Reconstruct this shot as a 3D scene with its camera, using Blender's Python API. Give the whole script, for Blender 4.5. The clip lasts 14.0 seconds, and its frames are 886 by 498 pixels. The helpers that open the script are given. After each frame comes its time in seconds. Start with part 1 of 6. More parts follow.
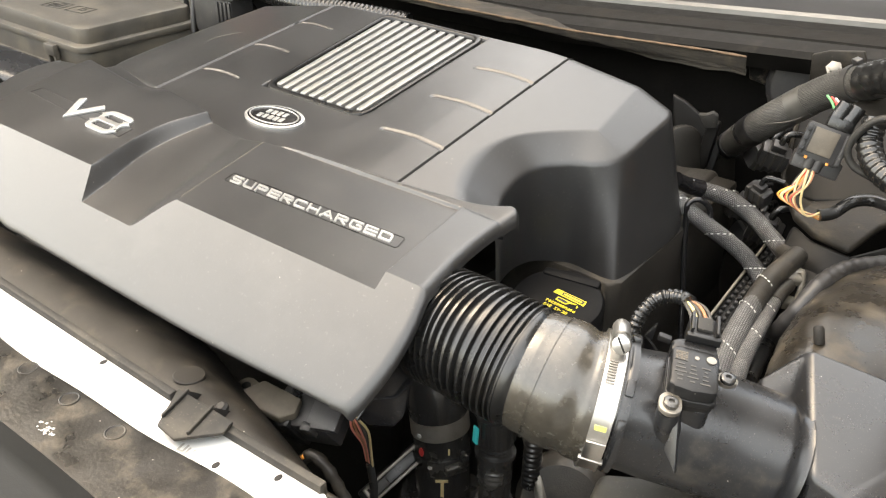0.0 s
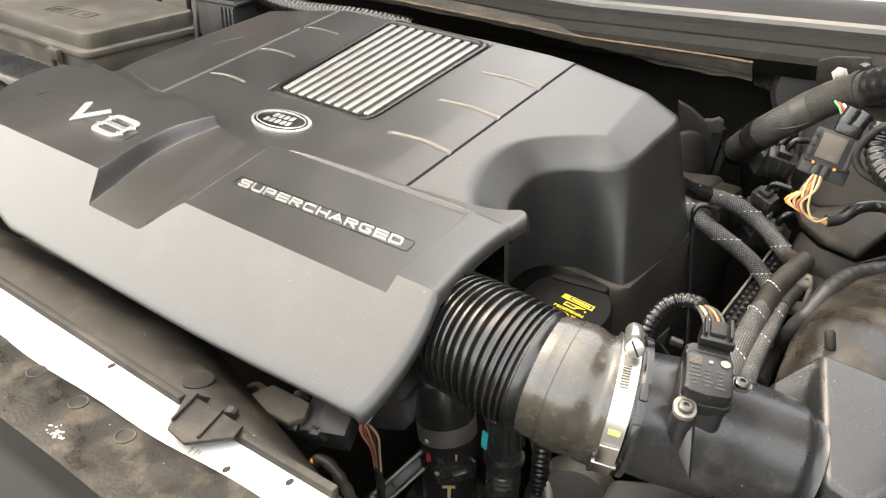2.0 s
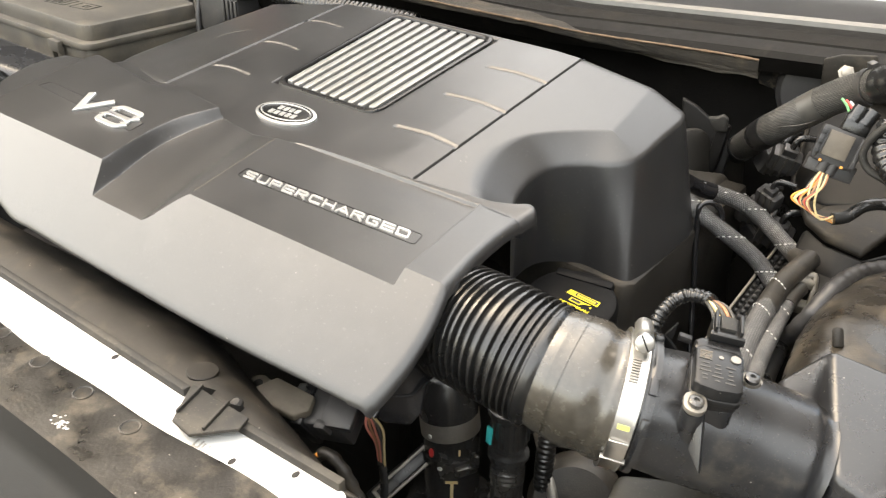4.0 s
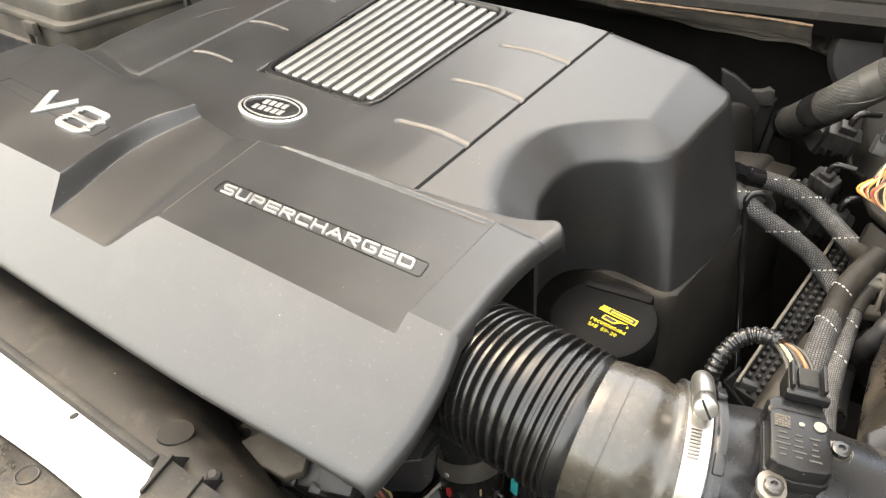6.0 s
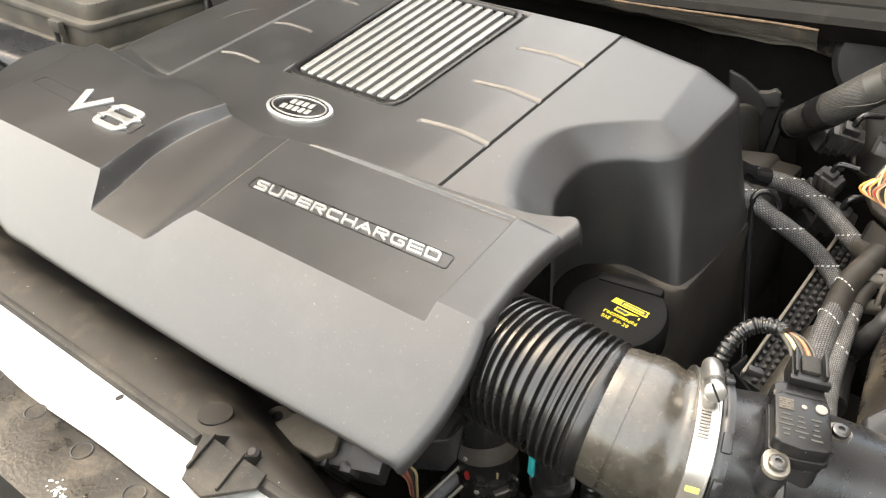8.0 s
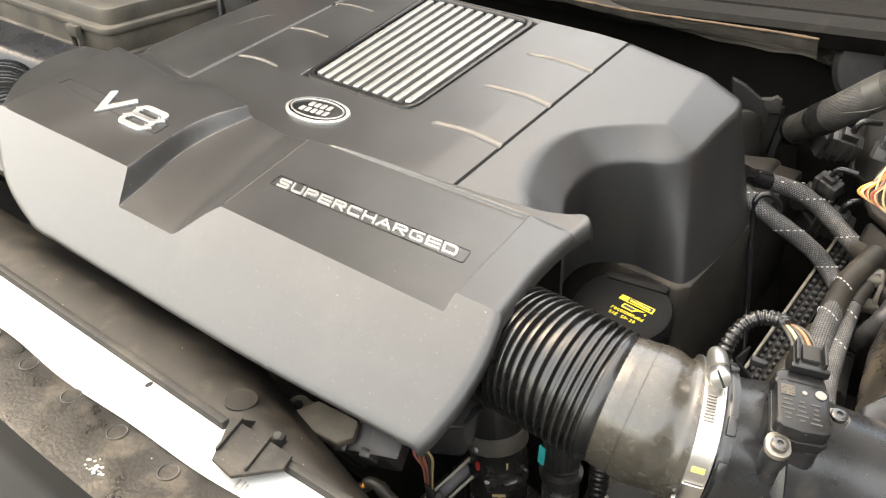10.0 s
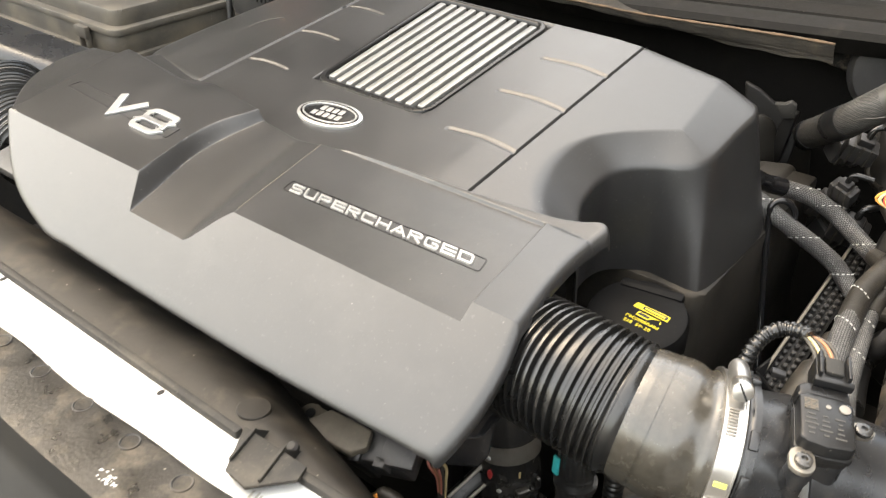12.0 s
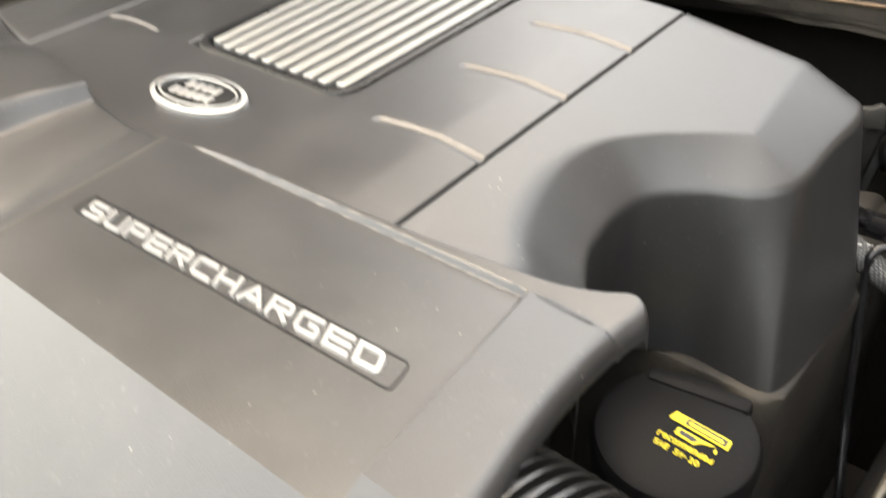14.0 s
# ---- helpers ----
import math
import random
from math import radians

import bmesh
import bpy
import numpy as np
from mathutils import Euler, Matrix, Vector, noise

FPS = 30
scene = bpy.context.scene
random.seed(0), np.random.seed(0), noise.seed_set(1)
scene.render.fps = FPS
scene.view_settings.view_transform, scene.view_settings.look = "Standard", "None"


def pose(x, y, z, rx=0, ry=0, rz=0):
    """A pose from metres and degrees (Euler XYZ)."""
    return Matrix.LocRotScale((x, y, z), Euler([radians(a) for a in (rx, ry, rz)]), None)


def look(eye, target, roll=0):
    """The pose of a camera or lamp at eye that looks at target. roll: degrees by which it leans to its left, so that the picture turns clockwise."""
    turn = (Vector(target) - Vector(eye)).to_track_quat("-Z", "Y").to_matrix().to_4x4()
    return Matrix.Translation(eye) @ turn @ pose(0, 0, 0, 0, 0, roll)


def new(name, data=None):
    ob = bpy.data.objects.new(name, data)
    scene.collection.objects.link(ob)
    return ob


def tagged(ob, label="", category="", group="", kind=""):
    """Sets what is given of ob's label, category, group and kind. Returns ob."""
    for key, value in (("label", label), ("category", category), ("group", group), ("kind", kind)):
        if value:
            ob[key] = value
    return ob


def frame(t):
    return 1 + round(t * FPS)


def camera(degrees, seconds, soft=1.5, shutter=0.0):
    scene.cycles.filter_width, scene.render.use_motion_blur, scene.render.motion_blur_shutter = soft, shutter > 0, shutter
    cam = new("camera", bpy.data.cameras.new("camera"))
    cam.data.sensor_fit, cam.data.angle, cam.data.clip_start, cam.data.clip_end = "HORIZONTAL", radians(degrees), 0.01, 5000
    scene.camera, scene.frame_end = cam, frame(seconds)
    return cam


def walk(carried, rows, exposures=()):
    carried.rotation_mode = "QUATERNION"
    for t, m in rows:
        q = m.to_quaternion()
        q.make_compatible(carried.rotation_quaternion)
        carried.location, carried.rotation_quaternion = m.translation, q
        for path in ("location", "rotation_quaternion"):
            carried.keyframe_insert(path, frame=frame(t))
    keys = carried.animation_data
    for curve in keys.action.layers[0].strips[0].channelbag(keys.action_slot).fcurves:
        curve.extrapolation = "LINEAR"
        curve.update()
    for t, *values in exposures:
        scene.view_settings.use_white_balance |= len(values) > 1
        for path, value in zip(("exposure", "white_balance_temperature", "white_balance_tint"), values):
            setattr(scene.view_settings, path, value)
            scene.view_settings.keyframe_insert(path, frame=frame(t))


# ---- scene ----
cam = camera(55.0, 14.0, soft=1.2, shutter=0.5)
PATH = [
    (0, (0.6999, -0.4150, 1.3306), (-0.3733, 0.9547, 0.3448), 0.48),
    (0.5, (0.6990, -0.4173, 1.3325), (-0.3756, 0.9571, 0.3546), 0.49),
    (1, (0.6991, -0.4149, 1.3298), (-0.3783, 0.9626, 0.3593), 0.46),
    (1.5, (0.6936, -0.4166, 1.3286), (-0.3796, 0.9639, 0.3579), 0.57),
    (2, (0.6911, -0.4213, 1.3268), (-0.3818, 0.9596, 0.3562), 0.72),
    (2.5, (0.6902, -0.4196, 1.3241), (-0.3799, 0.9623, 0.3518), 0.92),
    (3, (0.6895, -0.4173, 1.3229), (-0.3802, 0.9660, 0.3522), 1.02),
    (3.5, (0.6889, -0.4184, 1.3188), (-0.3763, 0.9659, 0.3447), 1.22),
    (4, (0.6831, -0.4256, 1.3207), (-0.3816, 0.9601, 0.3479), 1.40),
    (4.2, (0.6696, -0.4347, 1.3240), (-0.3884, 0.9548, 0.3492), 1.90),
    (6.3, (0.6121, -0.3201, 1.3102), (-0.4482, 0.9814, 0.2230), -1.42),
    (6.5, (0.6120, -0.3226, 1.3137), (-0.4436, 0.9730, 0.2150), -1.52),
    (7, (0.6144, -0.3370, 1.3192), (-0.4373, 0.9651, 0.2245), -1.20),
    (7.5, (0.6175, -0.3485, 1.3242), (-0.4465, 0.9548, 0.2428), -1.04),
    (10, (0.6287, -0.3906, 1.3364), (-0.4446, 0.9255, 0.2802), -0.35),
    (10.5, (0.6243, -0.3906, 1.3354), (-0.4504, 0.9241, 0.2789), -0.28),
    (11, (0.6235, -0.3952, 1.3365), (-0.4517, 0.9203, 0.2813), -0.21),
    (11.5, (0.6169, -0.4006, 1.3339), (-0.4578, 0.9126, 0.2755), -0.06),
    (12, (0.6155, -0.3889, 1.3378), (-0.4636, 0.9219, 0.2807), -0.22),
    (12.2, (0.6124, -0.3580, 1.3345), (-0.4600, 1.0129, 0.3492), -0.21),
    (12.5, (0.5804, -0.3029, 1.3256), (-0.5072, 1.0816, 0.3766), -0.88),
    (12.7, (0.5428, -0.2423, 1.2952), (-0.5732, 1.1368, 0.3717), -1.09),
    (13, (0.5077, -0.1812, 1.2542), (-0.7017, 1.1608, 0.3960), -1.92),
    (13.2, (0.4920, -0.1759, 1.2251), (-0.7477, 1.1224, 0.3432), -3.02),
    (13.5, (0.4750, -0.1559, 1.2123), (-0.7386, 1.1508, 0.3069), -2.14),
    (13.7, (0.4719, -0.1546, 1.2138), (-0.6907, 1.1771, 0.2784), -1.24),
    (14, (0.4705, -0.1503, 1.1995), (-0.6029, 1.1930, 0.1780), 1.93),
]
walk(cam, [(t, look(eye, target, roll)) for t, eye, target, roll in PATH], [(0.0, 2.28, 7900, 6), (7.0, 2.33, 7900, 6), (11.8, 2.33, 7900, 6), (12.5, 1.97, 7900, 6), (13.0, 1.92, 7900, 6), (14.0, 2.44, 7900, 6)])

# ---- light ----
world = bpy.data.worlds.new("world")
scene.world = world
world.use_nodes = True
wn = world.node_tree.nodes
sky = wn.new("ShaderNodeTexSky")
sky.sky_type, sky.sun_disc = "NISHITA", False
sky.sun_elevation, sky.sun_rotation = radians(57), radians(275)
sky.altitude, sky.air_density, sky.dust_density = 50, 1.0, 4.0
wn["Background"].inputs[1].default_value = 0.15
world.node_tree.links.new(sky.outputs[0], wn["Background"].inputs[0])
sun_data = bpy.data.lights.new("sun", "SUN")
sun_data.energy, sun_data.angle, sun_data.color = 1.5, radians(158), (1.0, 0.975, 0.94)
sun = new("sun", sun_data)
sun.matrix_world = look((-0.9, -0.9, 4.4), (0.0, 0.0, 1.0))


# ---- materials ----
def mat(name, base, rough=0.5, metal=0.0, vary=0.12, scale=14.0, dust=0.0, dust_colour=(0.30, 0.26, 0.20),
        bump=0.1, grain=900.0, coat=0.0, spec=0.5, sheen=0.07, fleck=0.0, edge=1.0):
    """A worn surface: base colour with broad and fine variation, patches of dust, fine relief."""
    m = bpy.data.materials.new(name)
    m.use_nodes = True
    nt = m.node_tree
    b = nt.nodes["Principled BSDF"]
    co = nt.nodes.new("ShaderNodeTexCoord")
    def tex(sc, detail=4.0, rough_=0.6):
        n = nt.nodes.new("ShaderNodeTexNoise")
        n.inputs["Scale"].default_value, n.inputs["Detail"].default_value = sc, detail
        n.inputs["Roughness"].default_value = rough_
        nt.links.new(co.outputs["Object"], n.inputs["Vector"])
        return n.outputs["Fac"]
    def ramp(src, lo, hi, a, c):
        r = nt.nodes.new("ShaderNodeMapRange")
        for i, v in zip((1, 2, 3, 4), (lo, hi, a, c)):
            r.inputs[i].default_value = v
        nt.links.new(src, r.inputs[0])
        return r.outputs[0]
    def mix(fac, a, c):
        x = nt.nodes.new("ShaderNodeMix")
        x.data_type = "RGBA"
        for i, v in ((0, fac), (6, a), (7, c)):
            if isinstance(v, (tuple, float, int)):
                x.inputs[i].default_value = (*v, 1.0) if isinstance(v, tuple) else v
            else:
                nt.links.new(v, x.inputs[i])
        return x.outputs[2]
    broad, fine = tex(scale, 5), tex(scale * 9, 6, 0.7)
    dark = tuple(v * (1 - vary) for v in base)
    light = tuple(min(1.0, v * (1 + vary)) for v in base)
    col = mix(ramp(broad, 0.35, 0.65, 0, 1), dark, light)
    col = mix(ramp(fine, 0.3, 0.75, 0, 0.5), col, light)
    rough_src = ramp(broad, 0.3, 0.7, max(0.03, rough - sheen), min(1.0, rough + sheen))
    if dust > 0:
        speck = tex(scale * 45, 2, 0.5)
        patch = tex(scale * 0.6, 7, 0.65)
        low, high = 0.62 - 0.34 * dust, 0.78 - 0.16 * dust
        mid, half = (low + high) / 2, (high - low) / 2 * edge
        f1 = ramp(patch, mid - half, mid + half, 0.0, 0.85 * dust)
        f2 = ramp(speck, 0.66, 0.72, 0.0, min(1.0, 0.7 * dust))
        col = mix(f1, col, dust_colour)
        col = mix(f2, col, tuple(min(1.0, v * 1.5) for v in dust_colour))
        rr = nt.nodes.new("ShaderNodeMath")
        rr.operation, rr.use_clamp = "MULTIPLY_ADD", True
        nt.links.new(f1, rr.inputs[0])
        rr.inputs[1].default_value = 0.2
        nt.links.new(rough_src, rr.inputs[2])
        rough_src = rr.outputs[0]
    if fleck > 0:
        spots = nt.nodes.new("ShaderNodeTexVoronoi")
        spots.inputs["Scale"].default_value = 120.0
        nt.links.new(co.outputs["Object"], spots.inputs["Vector"])
        few = ramp(tex(37.0, 2), 0.56, 0.60, 0.0, 1.0)
        near = ramp(spots.outputs["Distance"], 0.03, 0.08, 1.0, 0.0)
        both = nt.nodes.new("ShaderNodeMath")
        both.operation = "MULTIPLY"
        nt.links.new(few, both.inputs[0])
        nt.links.new(near, both.inputs[1])
        col = mix(ramp(both.outputs[0], 0.0, 1.0, 0.0, fleck), col, (0.55, 0.52, 0.46))
    nt.links.new(col, b.inputs["Base Color"])
    nt.links.new(rough_src, b.inputs["Roughness"])
    b.inputs["Metallic"].default_value = metal
    b.inputs["Specular IOR Level"].default_value = spec
    b.inputs["Coat Weight"].default_value = coat
    if bump > 0:
        bp = nt.nodes.new("ShaderNodeBump")
        bp.inputs["Strength"].default_value, bp.inputs["Distance"].default_value = bump, 0.001
        nt.links.new(tex(grain, 3), bp.inputs["Height"])
        nt.links.new(bp.outputs[0], b.inputs["Normal"])
    return m


def braid(name, base, light, per_turn=26, pitch=0.0036, rough=0.5, lean=0.0):
    """A woven sleeve: rows of short pale threads over a dark ground, along the length of a hose."""
    m = mat(name, base, rough, bump=0)
    nt = m.node_tree
    b = nt.nodes["Principled BSDF"]
    uv = nt.nodes.new("ShaderNodeUVMap")
    sep = nt.nodes.new("ShaderNodeSeparateXYZ")
    nt.links.new(uv.outputs[0], sep.inputs[0])
    def times(src, k, plus=None):
        n = nt.nodes.new("ShaderNodeMath")
        n.operation = "MULTIPLY_ADD"
        nt.links.new(src, n.inputs[0])
        n.inputs[1].default_value = k
        if plus is None:
            n.inputs[2].default_value = 0.0
        else:
            nt.links.new(plus, n.inputs[2])
        return n.outputs[0]
    across = times(sep.outputs[0], per_turn)
    com = nt.nodes.new("ShaderNodeCombineXYZ")
    nt.links.new(times(sep.outputs[1], 1 / pitch, times(sep.outputs[0], per_turn * lean)), com.inputs[0])
    nt.links.new(across, com.inputs[1])
    weave = nt.nodes.new("ShaderNodeTexBrick")
    weave.offset, weave.squash = 0.5, 1.0
    for key, v in (("Scale", 1.0), ("Mortar Size", 0.21), ("Mortar Smooth", 0.6), ("Bias", -0.1), ("Brick Width", 1.0), ("Row Height", 1.0)):
        weave.inputs[key].default_value = v
    weave.inputs["Color1"].default_value = (*light, 1)
    weave.inputs["Color2"].default_value = (*(v * 0.55 for v in light), 1)
    weave.inputs["Mortar"].default_value = (*base, 1)
    nt.links.new(com.outputs[0], weave.inputs["Vector"])
    wear = nt.nodes.new("ShaderNodeTexNoise")
    wear.inputs["Scale"].default_value = 45.0
    co = nt.nodes.new("ShaderNodeTexCoord")
    nt.links.new(co.outputs["Object"], wear.inputs["Vector"])
    fade = nt.nodes.new("ShaderNodeMix")
    fade.data_type = "RGBA"
    span = nt.nodes.new("ShaderNodeMapRange")
    for i, v in zip((1, 2, 3, 4), (0.35, 0.65, 0.0, 0.5)):
        span.inputs[i].default_value = v
    nt.links.new(wear.outputs["Fac"], span.inputs[0])
    nt.links.new(span.outputs[0], fade.inputs[0])
    nt.links.new(weave.outputs["Color"], fade.inputs[6])
    fade.inputs[7].default_value = (*(v * 1.6 for v in base), 1)
    nt.links.new(fade.outputs[2], b.inputs["Base Color"])
    bp = nt.nodes.new("ShaderNodeBump")
    bp.invert = True
    bp.inputs["Strength"].default_value, bp.inputs["Distance"].default_value = 0.7, 0.0008
    nt.links.new(weave.outputs["Fac"], bp.inputs["Height"])
    nt.links.new(bp.outputs[0], b.inputs["Normal"])
    return m


COVER = mat("cover_plastic", (0.0204, 0.0203, 0.0207), 0.34, vary=0.24, scale=9, dust=0.15, dust_colour=(0.17, 0.165, 0.155), bump=0.16, grain=1400, spec=0.85, sheen=0.045, fleck=0.35)
BLACK = mat("black_plastic", (0.03, 0.029, 0.029), 0.42, vary=0.2, scale=18, dust=0.22, dust_colour=(0.16, 0.14, 0.11), bump=0.12, fleck=0.5)
BLACK_CLEAN = mat("clean_black_plastic", (0.012, 0.012, 0.0123), 0.3, spec=0.4, vary=0.15, dust=0.08, dust_colour=(0.12, 0.11, 0.09), bump=0.05, fleck=0.3)
GLOSS = mat("gloss_black_plastic", (0.01, 0.01, 0.011), 0.16, vary=0.1, dust=0.08, bump=0.02)
BOX = mat("fuse_box_plastic", (0.072, 0.066, 0.057), 0.5, vary=0.2, scale=14, dust=0.45, dust_colour=(0.27, 0.225, 0.16), bump=0.15, fleck=0.5)
RUBBER = mat("ribbed_rubber", (0.010, 0.010, 0.010), 0.27, vary=0.25, spec=0.75, dust=0.12, dust_colour=(0.20, 0.17, 0.13), bump=0.06, fleck=0.4)
ELBOW = mat("smoky_rubber", (0.050, 0.0445, 0.0360), 0.25, spec=0.95, vary=0.25, scale=170, sheen=0.02, dust=0.34, dust_colour=(0.105, 0.091, 0.068), bump=0.10, grain=500, coat=0.1, fleck=0.9)
PIPE = mat("intake_pipe_plastic", (0.018, 0.0185, 0.020), 0.28, spec=0.7, vary=0.2, scale=20, dust=0.26, dust_colour=(0.20, 0.17, 0.13), bump=0.06, fleck=0.8, edge=0.45)
DUSTY = mat("dusty_plastic", (0.017, 0.0152, 0.013), 0.52, vary=0.4, scale=30, spec=0.35, dust=0.5, dust_colour=(0.092, 0.077, 0.059), bump=0.2, fleck=1.0, edge=0.5)
SEAL = mat("dusty_seal_panel", (0.009, 0.0086, 0.008), 0.34, vary=0.5, scale=42, sheen=0.10, spec=0.5, dust=0.55, dust_colour=(0.115, 0.095, 0.068), bump=0.25, grain=350, fleck=1.0, edge=0.5)
GREYBRACKET = mat("grey_bracket_plastic", (0.026, 0.025, 0.023), 0.6, spec=0.35, vary=0.15, dust=0.3, bump=0.1)
WHITE = mat("white_paint", (0.82, 0.82, 0.80), 0.3, vary=0.02, scale=20, bump=0.0, coat=0.4)
# cap tone is lowered to hold the shade of intake and wing wall
CAPM = mat("shaded_cap_plastic", (0.008, 0.008, 0.0083), 0.5, vary=0.15, dust=0.03, bump=0.05, spec=0.08)
SILVER = mat("satin_silver", (0.265, 0.265, 0.257), 0.42, metal=0.55, vary=0.05, dust=0.05, bump=0.05)
LETTER = mat("letter_silver", (0.52, 0.52, 0.51), 0.36, metal=0.7, vary=0.03, bump=0.0)
STEEL = mat("bright_steel", (0.62, 0.60, 0.57), 0.32, metal=1.0, vary=0.1, scale=60, bump=0.05)
FARARCH = mat("dusty_arch_panel", (0.07, 0.062, 0.05), 0.6, vary=0.25, scale=7, dust=0.5, dust_colour=(0.17, 0.15, 0.115), bump=0.2, edge=0.45)
CARD = mat("dusty_label_face", (0.10, 0.085, 0.066), 0.6, vary=0.2, scale=50, dust=0.3, bump=0.05)
DULL = mat("dull_aluminium", (0.28, 0.26, 0.23), 0.5, metal=0.8, vary=0.2, scale=40, dust=0.35, bump=0.2)
VALVE = mat("valve_cover", (0.022, 0.020, 0.0175), 0.55, vary=0.35, scale=18, spec=0.3, dust=0.4, dust_colour=(0.10, 0.083, 0.06), bump=0.25, edge=0.45)
ARCH = mat("arch_metal", (0.017, 0.0145, 0.0115), 0.30, vary=0.5, scale=26, sheen=0.12, dust=0.55, dust_colour=(0.115, 0.092, 0.062), bump=0.25, grain=300, fleck=0.6, edge=0.45)
YELLOW = mat("yellow_print", (0.75, 0.62, 0.02), 0.5, vary=0.05, bump=0)
PALEYELLOW = mat("worn_yellow_paint", (0.62, 0.62, 0.16), 0.4, vary=0.25, scale=90, bump=0)
RED = mat("red_wire", (0.6, 0.05, 0.05), 0.45, vary=0.1, bump=0)
CREAM = mat("cream_wire", (0.62, 0.5, 0.26), 0.45, vary=0.1, bump=0)
GREEN = mat("green_wire", (0.1, 0.32, 0.12), 0.45, vary=0.1, bump=0)
ORANGE = mat("orange_wire", (0.75, 0.3, 0.06), 0.45, vary=0.15, bump=0)
BROWNW = mat("brown_wire", (0.35, 0.16, 0.08), 0.5, vary=0.15, bump=0)
PINK = mat("pink_tape", (0.7, 0.25, 0.2), 0.5, vary=0.1, bump=0)
TEAL = mat("teal_tag", (0.02, 0.45, 0.45), 0.5, vary=0.05, bump=0)
BARW = mat("print_white", (0.6, 0.6, 0.57), 0.5, vary=0.05, bump=0)
WORN = mat("worn_dusty_sleeve", (0.026, 0.023, 0.019), 0.5, vary=0.45, scale=40, dust=0.4, dust_colour=(0.12, 0.097, 0.070), bump=0.3, grain=700, edge=0.45)
SATINTAPE = mat("worn_satin_tape", (0.055, 0.052, 0.047), 0.36, vary=0.3, scale=40, dust=0.3, dust_colour=(0.13, 0.115, 0.09), bump=0.15)
CLIPGREY = mat("dusty_grey_clip", (0.17, 0.155, 0.13), 0.5, vary=0.25, scale=60, dust=0.4, dust_colour=(0.22, 0.19, 0.14), bump=0.15)
NOOK = mat("dusty_hose_rubber", (0.022, 0.0217, 0.021), 0.24, spec=0.9, vary=0.25, scale=30, dust=0.25, dust_colour=(0.2, 0.175, 0.14), bump=0.08, fleck=0.5)
BARG = mat("print_grey", (0.05, 0.047, 0.042), 0.5, vary=0.05, bump=0)
STAMP = mat("pale_stamp", (0.50, 0.48, 0.44), 0.5, vary=0.1, bump=0)
FELT = mat("felt", (0.026, 0.022, 0.017), 0.95, vary=0.45, scale=40, dust=0.4, dust_colour=(0.12, 0.095, 0.068), bump=0.8, grain=500, edge=0.6)
FELT_EDGE = mat("torn_felt_edge", (0.085, 0.055, 0.033), 0.95, vary=0.5, scale=60, dust=0.3, bump=0.8, grain=400)
BODY = mat("dark_body_paint", (0.03, 0.028, 0.026), 0.6, vary=0.35, scale=9, dust=0.45, dust_colour=(0.11, 0.095, 0.075), bump=0.2)
LEDGE = mat("dusty_ledge_paint", (0.016, 0.0137, 0.011), 0.5, spec=0.25, vary=0.5, scale=34, dust=0.5, dust_colour=(0.08, 0.064, 0.044), bump=0.25, grain=400, fleck=0.5, edge=0.45)
PANEL = mat("black_panel_paint", (0.007, 0.0067, 0.0063), 0.5, spec=0.25, vary=0.3, scale=20, dust=0.22, dust_colour=(0.045, 0.038, 0.030), bump=0.15)
REARBLACK = mat("matt_rear_plastic", (0.016, 0.0147, 0.0127), 0.5, spec=0.3, vary=0.4, scale=24, dust=0.3, dust_colour=(0.07, 0.058, 0.043), bump=0.15)
SPECKLED = mat("speckled_black_paint", (0.007, 0.0065, 0.0058), 0.6, spec=0.2, vary=0.4, scale=40, dust=0.5, dust_colour=(0.13, 0.108, 0.08), bump=0.2, fleck=1.0, edge=0.25)
DEEP = mat("engine_bay_metal", (0.015, 0.0143, 0.0135), 0.6, vary=0.3, scale=12, dust=0.25, dust_colour=(0.05, 0.044, 0.036), spec=0.4, bump=0.2)
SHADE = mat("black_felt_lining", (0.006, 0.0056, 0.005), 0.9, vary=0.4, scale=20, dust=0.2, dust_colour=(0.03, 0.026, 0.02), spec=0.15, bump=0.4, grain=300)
STRIP = mat("weather_strip", (0.006, 0.0055, 0.0048), 0.55, spec=0.12, vary=0.4, scale=40, dust=0.38, dust_colour=(0.042, 0.037, 0.030), bump=0.12, edge=0.5)
SATIN = mat("satin_edge_strip", (0.11, 0.107, 0.10), 0.36, vary=0.2, scale=12, dust=0.35, dust_colour=(0.05, 0.045, 0.037), bump=0.1)
SCUTTLE = mat("scuttle_plastic", (0.022, 0.0225, 0.024), 0.42, vary=0.25, scale=6, dust=0.15, dust_colour=(0.12, 0.11, 0.09), bump=0.1)
COWL = mat("cowl_plastic", (0.009, 0.008, 0.0067), 0.6, spec=0.12, vary=0.35, scale=26, dust=0.34, dust_colour=(0.045, 0.039, 0.031), bump=0.15, fleck=0.5, edge=0.6)
BRAID = braid("braided_sleeve", (0.008, 0.008, 0.009), (0.26, 0.257, 0.25), 30, 0.0034)
WRAP = braid("woven_wrap", (0.010, 0.0097, 0.009), (0.10, 0.094, 0.084), 60, 0.0036, 0.5, lean=0.9)
GROUND = mat("dark_ground", (0.06, 0.058, 0.055), 0.8, vary=0.2, scale=1.5, bump=0.3, grain=60)
PAINT = mat("silver_body_paint", (0.6, 0.6, 0.6), 0.3, metal=0.1, vary=0.03, bump=0, coat=0.5)
WALL = mat("added_wall", (0.10, 0.095, 0.09), 0.9, vary=0.1, scale=2, bump=0.2, grain=80)


